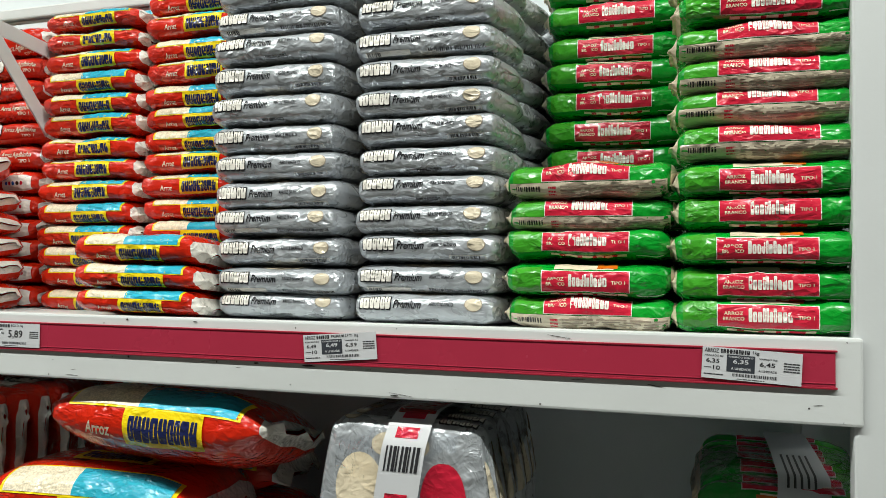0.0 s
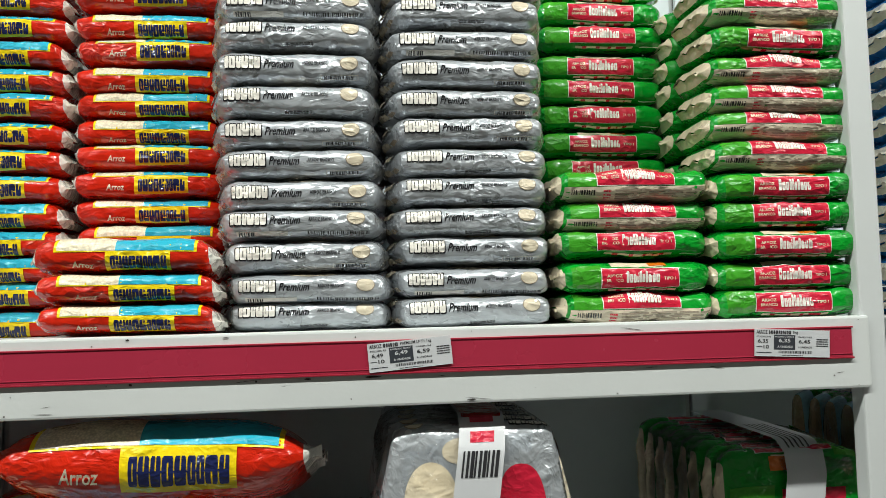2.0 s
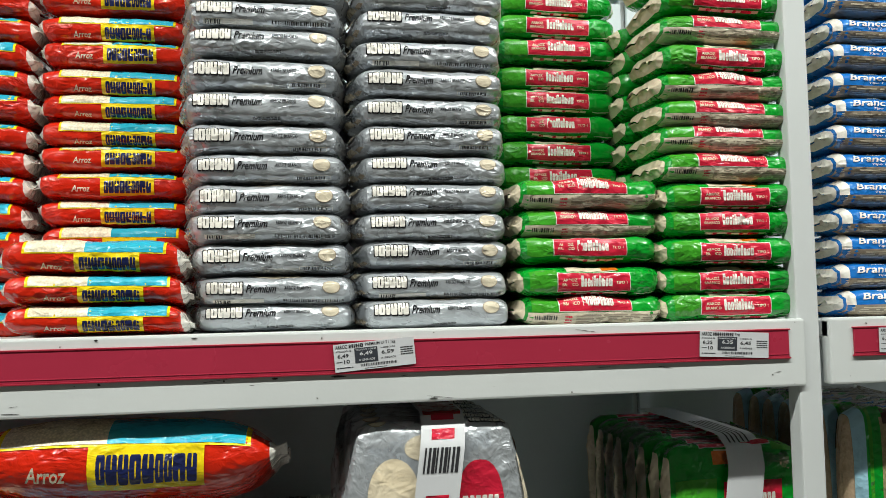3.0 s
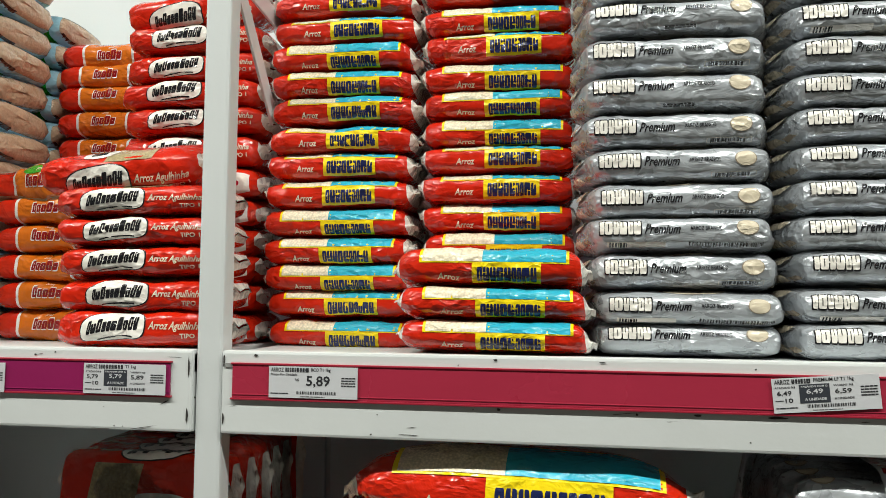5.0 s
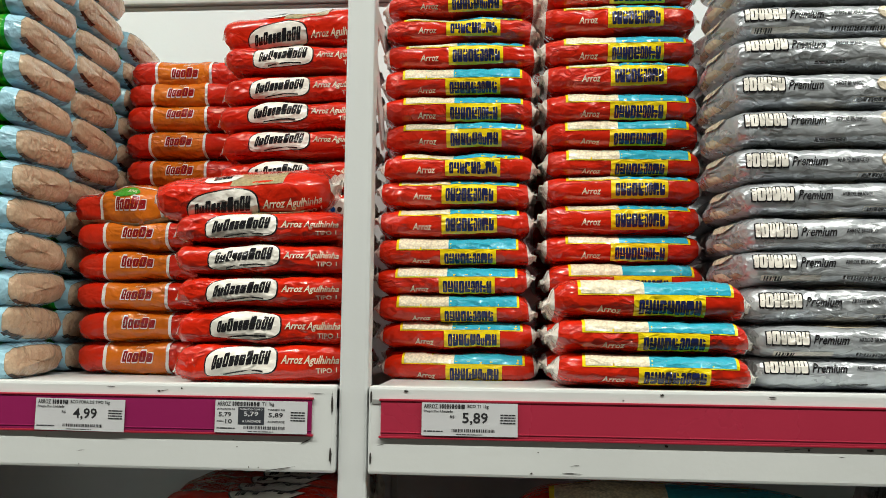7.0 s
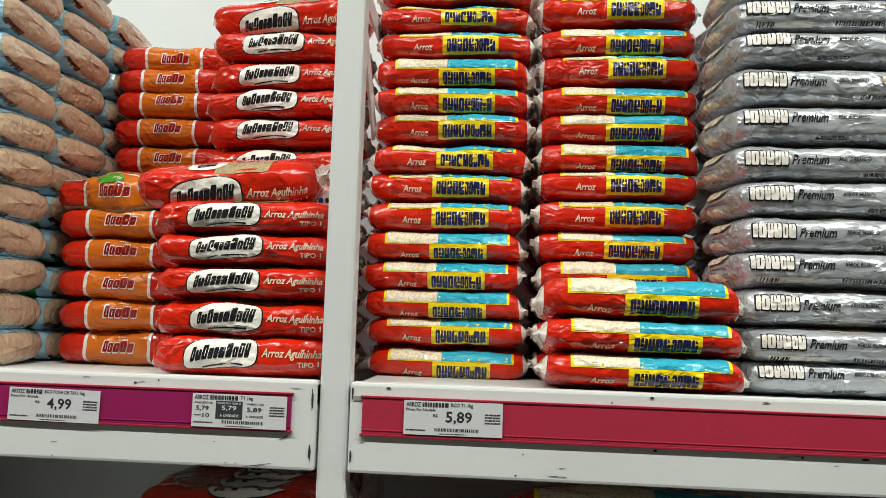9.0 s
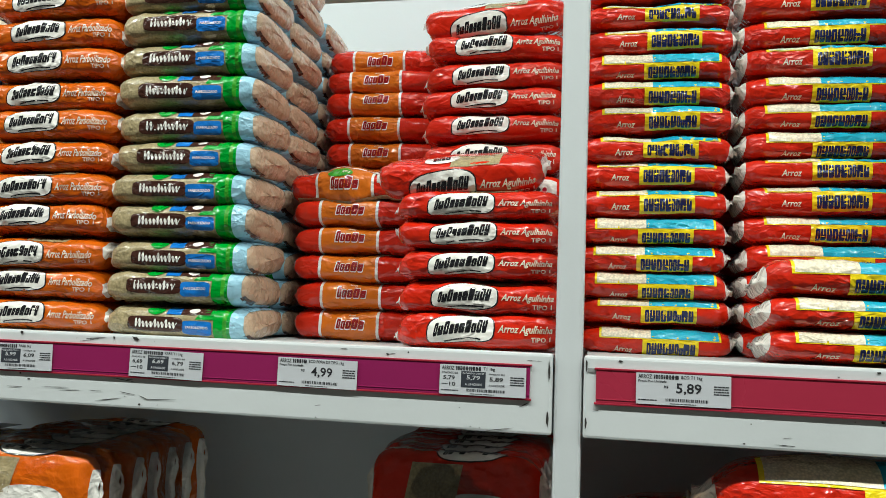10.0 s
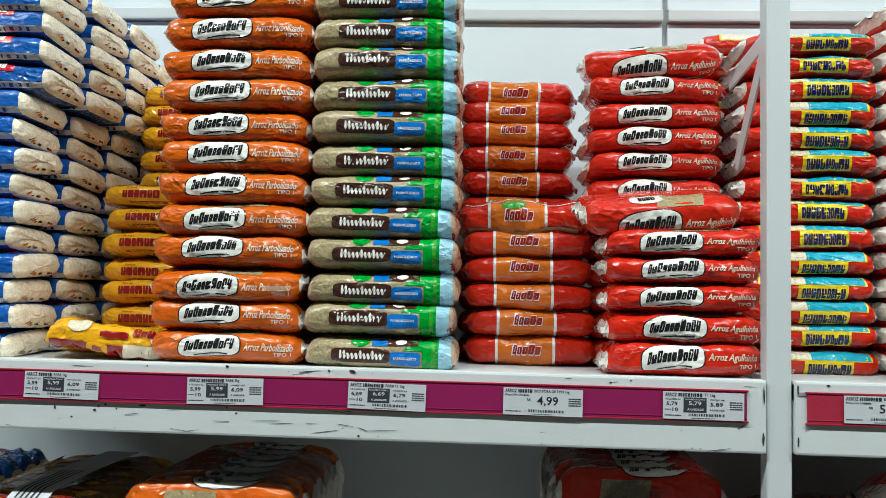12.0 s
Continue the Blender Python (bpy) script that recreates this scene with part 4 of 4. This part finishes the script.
# ---- first bay: bags with badges, bands and clear film ----
Z_FAN = [1.4445, 1.491, 1.533, 1.572, 1.613]
pile("badge", 1.083, [0.403, 0.404, 0.402, 0.399, 0.398], Z_FAN, (0, 1, 0, 1, 0), loose=0.6)
lay("badge", 2, 0.37, 1.085, 1.662, 0.056, 2, -3.5, 14, 1.02)
pile("badge", 1.247, 0.391, heights(1.4415, 0.0432, 6) + [1.707, 1.751, 1.793, 1.836, 1.88], (3, 3, 3, 3, 3, 3, 1, 0, 1, 0, 1), loose=0.7)
lay("badge", 2, 0.39, 1.25, 1.936, 0.058, -3, -3, 12, 1.02)
pile("striped", 1.228, [0.193, 0.193, 0.189, 0.188, 0.186], [1.443, 1.4875, 1.529, 1.571, 1.614], (0, 1), loose=0.6)
lay("striped", 2, 0.18, 1.225, 1.664, 0.05, -3, -1, 8)
pile("striped", 1.395, 0.171, heights(1.439, 0.0428, 7) + [1.742, 1.786, 1.83, 1.874], (0, 1), loose=0.6)
lay("striped", 1, 0.17, 1.4, 1.919, 0.05, 2, 0, 12)
Z_PF = heights(1.4405, 0.048, 13)
pile("clear", 1.096, -0.036, Z_PF, (0, 1, 0, 2), loose=0.7)
pile("clear", 1.255, -0.048, Z_PF, (0, 1, 2))
pile("clear", 1.41, -0.054, Z_PF[:12], (0, 2))
pile("orange", 1.093, -0.267, Z_PF, (0, 1), loose=0.8)
pile("orange", 1.25, -0.25, Z_PF[:12], (9,))
pile("amber", 1.26, -0.434, heights(1.4385, 0.041, 7), (0,))
pile("amber", 1.415, -0.445, heights(1.4385, 0.042, 12), (0,))
lay("amber", 1, -0.452, 1.11, 1.444, 0.048, 8, 5, -4, 0.95)
for depth_row, (front, rows) in enumerate(((1.09, 15), (1.232, 15), (1.374, 15), (1.505, 14))):
    lean = [-0.711 + 0.004 * depth_row + (0.036 if i > 9 else 0.008 * (i % 2)) for i in range(rows)]
    pile("navy", front, lean, heights(1.4385, 0.0407, rows), (0,), loose=1.0)

# ---- lower shelf ----
def big_bag(x, y, z, yaw, tilt, roll, seed=77, thick=1.0):
    bag = red_cyan_bag(seed, 0, 0.43, 0.235, 0.12, 2.5, 3.4, label="large red rice bag with yellow and cyan print")
    bag.matrix_basis = pose(x, y, z, roll, tilt, yaw)
    bag.scale = (1, 1, thick)
    bag["group"] = "large rice bags"
    return bag


first_big = big_bag(0.9, 1.185, 1.238, -2, 1.0, -15)
under_big = big_bag(0.76, 1.2, 1.122, 3, 0, 0, 78, 0.93)
face = mark_shape(9, 3)
for face_part in (("top_panel", R(10, 8), -0.3, 0.4, 0.1, 0.15, 0, "yellow"), ("top_mark", ([(1 - a, 1 - b) for a, b in face[0]], face[1]), -0.24, 0.34, 0.108, 0.142, 1, "navy")):
    under(PILLOWS[under_big.name].decal(*face_part[:7], M[face_part[7]]), under_big)
for i, (x, y, z, yaw) in enumerate(((0.76, 1.44, 1.125, 3), (0.79, 1.2, 1.012, 2), (0.78, 1.44, 1.015, 5), (0.78, 1.2, 0.905, 2), (0.79, 1.44, 0.905, 1))):
    other = copy_thing(under_big, pose(x, y, z, 0, 0, yaw))
    other.scale = (1, 1, 0.93)


# what the broad face of each kind of bag shows
FACES = {
    "silver": [("face_badge", badge_shape(2.4, 9, 36), -0.72, -0.2, 0.05, 0.15, 0, "crimson"), ("face_mark", mark_shape(6, 5, 0, 0, 0.14), -0.66, -0.26, 0.085, 0.115, 1, "white"),
               ("face_bowl", badge_shape(2.0, 9, 36), 0.2, 0.75, 0.045, 0.115, 0, "cream"), ("face_dot", badge_shape(2.0), 0.3, 0.5, 0.1, 0.125, 1, "deep"), ("face_mark", mark_shape(6, 9, 0, 0, 0.14), -0.1, 0.6, 0.125, 0.148, 1, "white")],
    "green": [("face_panel", R(8, 8), -0.6, 0.2, 0.055, 0.105, 0, "crimson"), ("face_mark", mark_shape(10, 12, 0, 0, 0.18, 0.25), -0.5, 0.1, 0.07, 0.092, 1, "white"),
              ("face_window", badge_shape(2.6, 9, 36), -0.4, 0.5, 0.11, 0.15, 0, "cream"), ("light_patch", R(5, 8), 0.3, 0.85, 0.05, 0.14, 0, "lime")],
    "orange": [("face_badge", badge_shape(3.0, 9, 36), -0.7, 0.1, 0.05, 0.1, 0, "white"), ("face_mark", mark_shape(10, 21, 0.45, 0.14, 0.13, 0.26), -0.6, 0.0, 0.066, 0.084, 1, "black"), ("rice_window", badge_shape(2.4, 9, 36), 0.05, 0.75, 0.06, 0.14, 0, "rice")],
    "badge": [("face_badge", badge_shape(3.0, 9, 36), -0.7, 0.1, 0.05, 0.1, 0, "white"), ("face_mark", mark_shape(10, 21, 0.45, 0.14, 0.13, 0.26), -0.6, 0.0, 0.066, 0.084, 1, "black"), ("rice_window", badge_shape(2.4, 9, 36), 0.05, 0.75, 0.06, 0.14, 0, "rice")],
    "amber": [("face_mark", mark_shape(6, 51), -0.6, 0.5, 0.06, 0.085, 1, "maroon"), ("face_band", R(10, 4), -0.85, 0.85, 0.1, 0.13, 0, "crimson")],
}


def bale(kind, x, y, base, count, band, size, label):
    """Small bags standing on edge one behind the other in clear wrap, with a paper band over the top."""
    w, d, h = size
    ob = tagged(new("rice_bale"), label, "bale", "wrapped bales")
    ob.matrix_basis = pose(x, y, base)
    make, depth, height = KINDS[kind]
    seed = 301 + int(100 * abs(x))
    first = make(seed, 0)
    for part_name, shape, u0, u1, s0, s1, level, mat in FACES.get(kind, ()):
        under(PILLOWS[first.name].decal(part_name, shape, u0, u1, s0, s1, level, M[mat]), first)
    tags = [k for k in ("label", "category", "group") if k in first]
    for k in tags:
        del first[k]
    for i in range(count):
        bag = first if i == 0 else copy_thing(first, Matrix())
        bag.name = "inner_bag"
        bag.parent = ob
        step = d / count
        bag.matrix_basis = pose(DICE.uniform(-0.004, 0.004), -d / 2 + step * (i + 0.5), h / 2, 0, 0, 180) @ pose(0, 0, 0, -90 + DICE.uniform(-3, 3), 0, 0)
        bag.scale = ((w + 0.006) / 0.235, (h + 0.004) / depth, step * 0.99 / height)
    # wrap: a rounded block with creased, gathered ends
    skin = Pillow(h * 1.09 + 0.004, w + 0.004, d + 0.006, 900 + int(100 * abs(x)), power=5.0, taper=20, lump=0.003)
    wrap = skin.skin("wrap", [(-1, -0.9), (-0.9, 0.9), (0.9, 1)], 26, M["wrap"])
    wrap.matrix_basis = Matrix.Translation((0, 0, h / 2 + 0.002)) @ Matrix(((0, 1, 0, 0), (0, 0, 1, 0), (1, 0, 0, 0), (0, 0, 0, 1)))
    wrap.visible_shadow = False
    under(wrap, ob, "clear creased plastic wrap")
    if band:
        strip_w = 0.062
        path = [(-d / 2 - 0.011, 0.02), (-d / 2 - 0.012, h * 0.5), (-d / 2 - 0.009, h - 0.03), (-d / 2 + 0.006, h - 0.002), (-d / 2 + 0.035, h + 0.014), (0, h + 0.016), (d / 2 - 0.03, h + 0.014)]

        def band_piece(name, x0, x1, t0, t1, lift, material, n=14):
            pts = []
            for k in range(n + 1):
                t = (t0 + (t1 - t0) * k / n) * (len(path) - 1)
                i = min(int(t), len(path) - 2)
                f = t - i
                pts.append((path[i][0] * (1 - f) + path[i + 1][0] * f, path[i][1] * (1 - f) + path[i + 1][1] * f))
            vs = []
            for yy, zz in pts:
                out = (-lift, 0) if zz < h - 0.01 else (-lift * 0.5, lift)
                vs += [(x0 + 0.03 * (zz / h - 0.6), yy + out[0], zz + out[1]), (x1 + 0.03 * (zz / h - 0.6), yy + out[0], zz + out[1])]
            fs = [(2 * k, 2 * k + 1, 2 * k + 3, 2 * k + 2) for k in range(n)]
            return under(mesh_object(name, vs, fs, material), ob)

        band_piece("paper_band", -strip_w / 2, strip_w / 2, 0, 1, 0.0, M["paper"], 28)
        if band == "red":
            band_piece("band_print", -strip_w / 2 + 0.004, strip_w / 2 - 0.004, 0.62, 0.8, 0.0008, M["maroon"])
            for t in (0.12, 0.4, 0.56):
                band_piece("band_print", -0.016, 0.016, t, t + 0.075, 0.0008, M["crimson"], 6)
            for k in range(9):
                band_piece("bar_code", -0.024 + 0.0055 * k, -0.0215 + 0.0055 * k + 0.001 * (k % 3), 0.26, 0.34, 0.0008, M["ink"], 3)
        else:
            for k in range(5):
                band_piece("band_print", -0.02 + 0.008 * k, -0.017 + 0.008 * k, 0.55, 0.8, 0.0008, M["ink"], 8)
    return ob


bale("silver", 1.315, 1.222, 1.078, 6, "red", (0.245, 0.3, 0.21), "silver rice bags in clear wrap with a printed paper band")
bale("silver", 1.29, 1.235, 0.85, 6, "", (0.245, 0.3, 0.21), "silver rice bags in clear wrap under another bale")
bale("silver", 1.11, 1.47, 0.85, 5, "", (0.2, 0.26, 0.23), "silver rice bags in clear wrap, low at the back")
bale("green", 1.812, 1.34, 1.03, 8, "plain", (0.245, 0.38, 0.19), "green rice bags in clear wrap with a white paper band")
bale("green", 1.8, 1.34, 0.85, 8, "", (0.245, 0.38, 0.172), "green rice bags in clear wrap under another bale")
orange_bale = bale("orange", -0.275, 1.27, 1.054, 7, "", (0.26, 0.36, 0.19), "orange rice bags in clear wrap with a white paper label")
under(box("paper_label", -0.05, 0.055, -0.196, -0.1945, 0.03, 0.11, M["paper"], 0.0005), orange_bale)
under(box("label_print", -0.035, 0.02, -0.1968, -0.1962, 0.075, 0.082, M["ink"], 0), orange_bale)
under(box("label_print", -0.035, 0.035, -0.1968, -0.1962, 0.055, 0.06, M["ink"], 0), orange_bale)
bale("orange", -0.275, 1.27, 0.85, 7, "", (0.26, 0.36, 0.2), "orange rice bags in clear wrap under another bale")
bale("amber", -0.565, 1.27, 1.04, 7, "plain", (0.25, 0.36, 0.17), "yellow rice bags in clear wrap with a paper band")
bale("amber", -0.565, 1.27, 0.85, 7, "", (0.25, 0.36, 0.185), "yellow rice bags in clear wrap under another bale")
bale("navy", -0.79, 1.3, 0.85, 7, "", (0.15, 0.36, 0.36), "blue rice bags in clear wrap on the lower shelf")
bale("badge", 0.36, 1.36, 1.066, 7, "", (0.26, 0.36, 0.2), "red rice bags in clear wrap set back on the lower shelf")
bale("badge", 0.36, 1.36, 0.85, 7, "", (0.26, 0.36, 0.2), "red rice bags in clear wrap under another bale")
bale("clear", 2.12, 1.32, 1.066, 7, "", (0.25, 0.36, 0.2), "clear rice bags in wrap on the lower shelf")
bale("clear", 2.12, 1.32, 0.85, 7, "", (0.25, 0.36, 0.2), "clear rice bags in wrap under another bale")
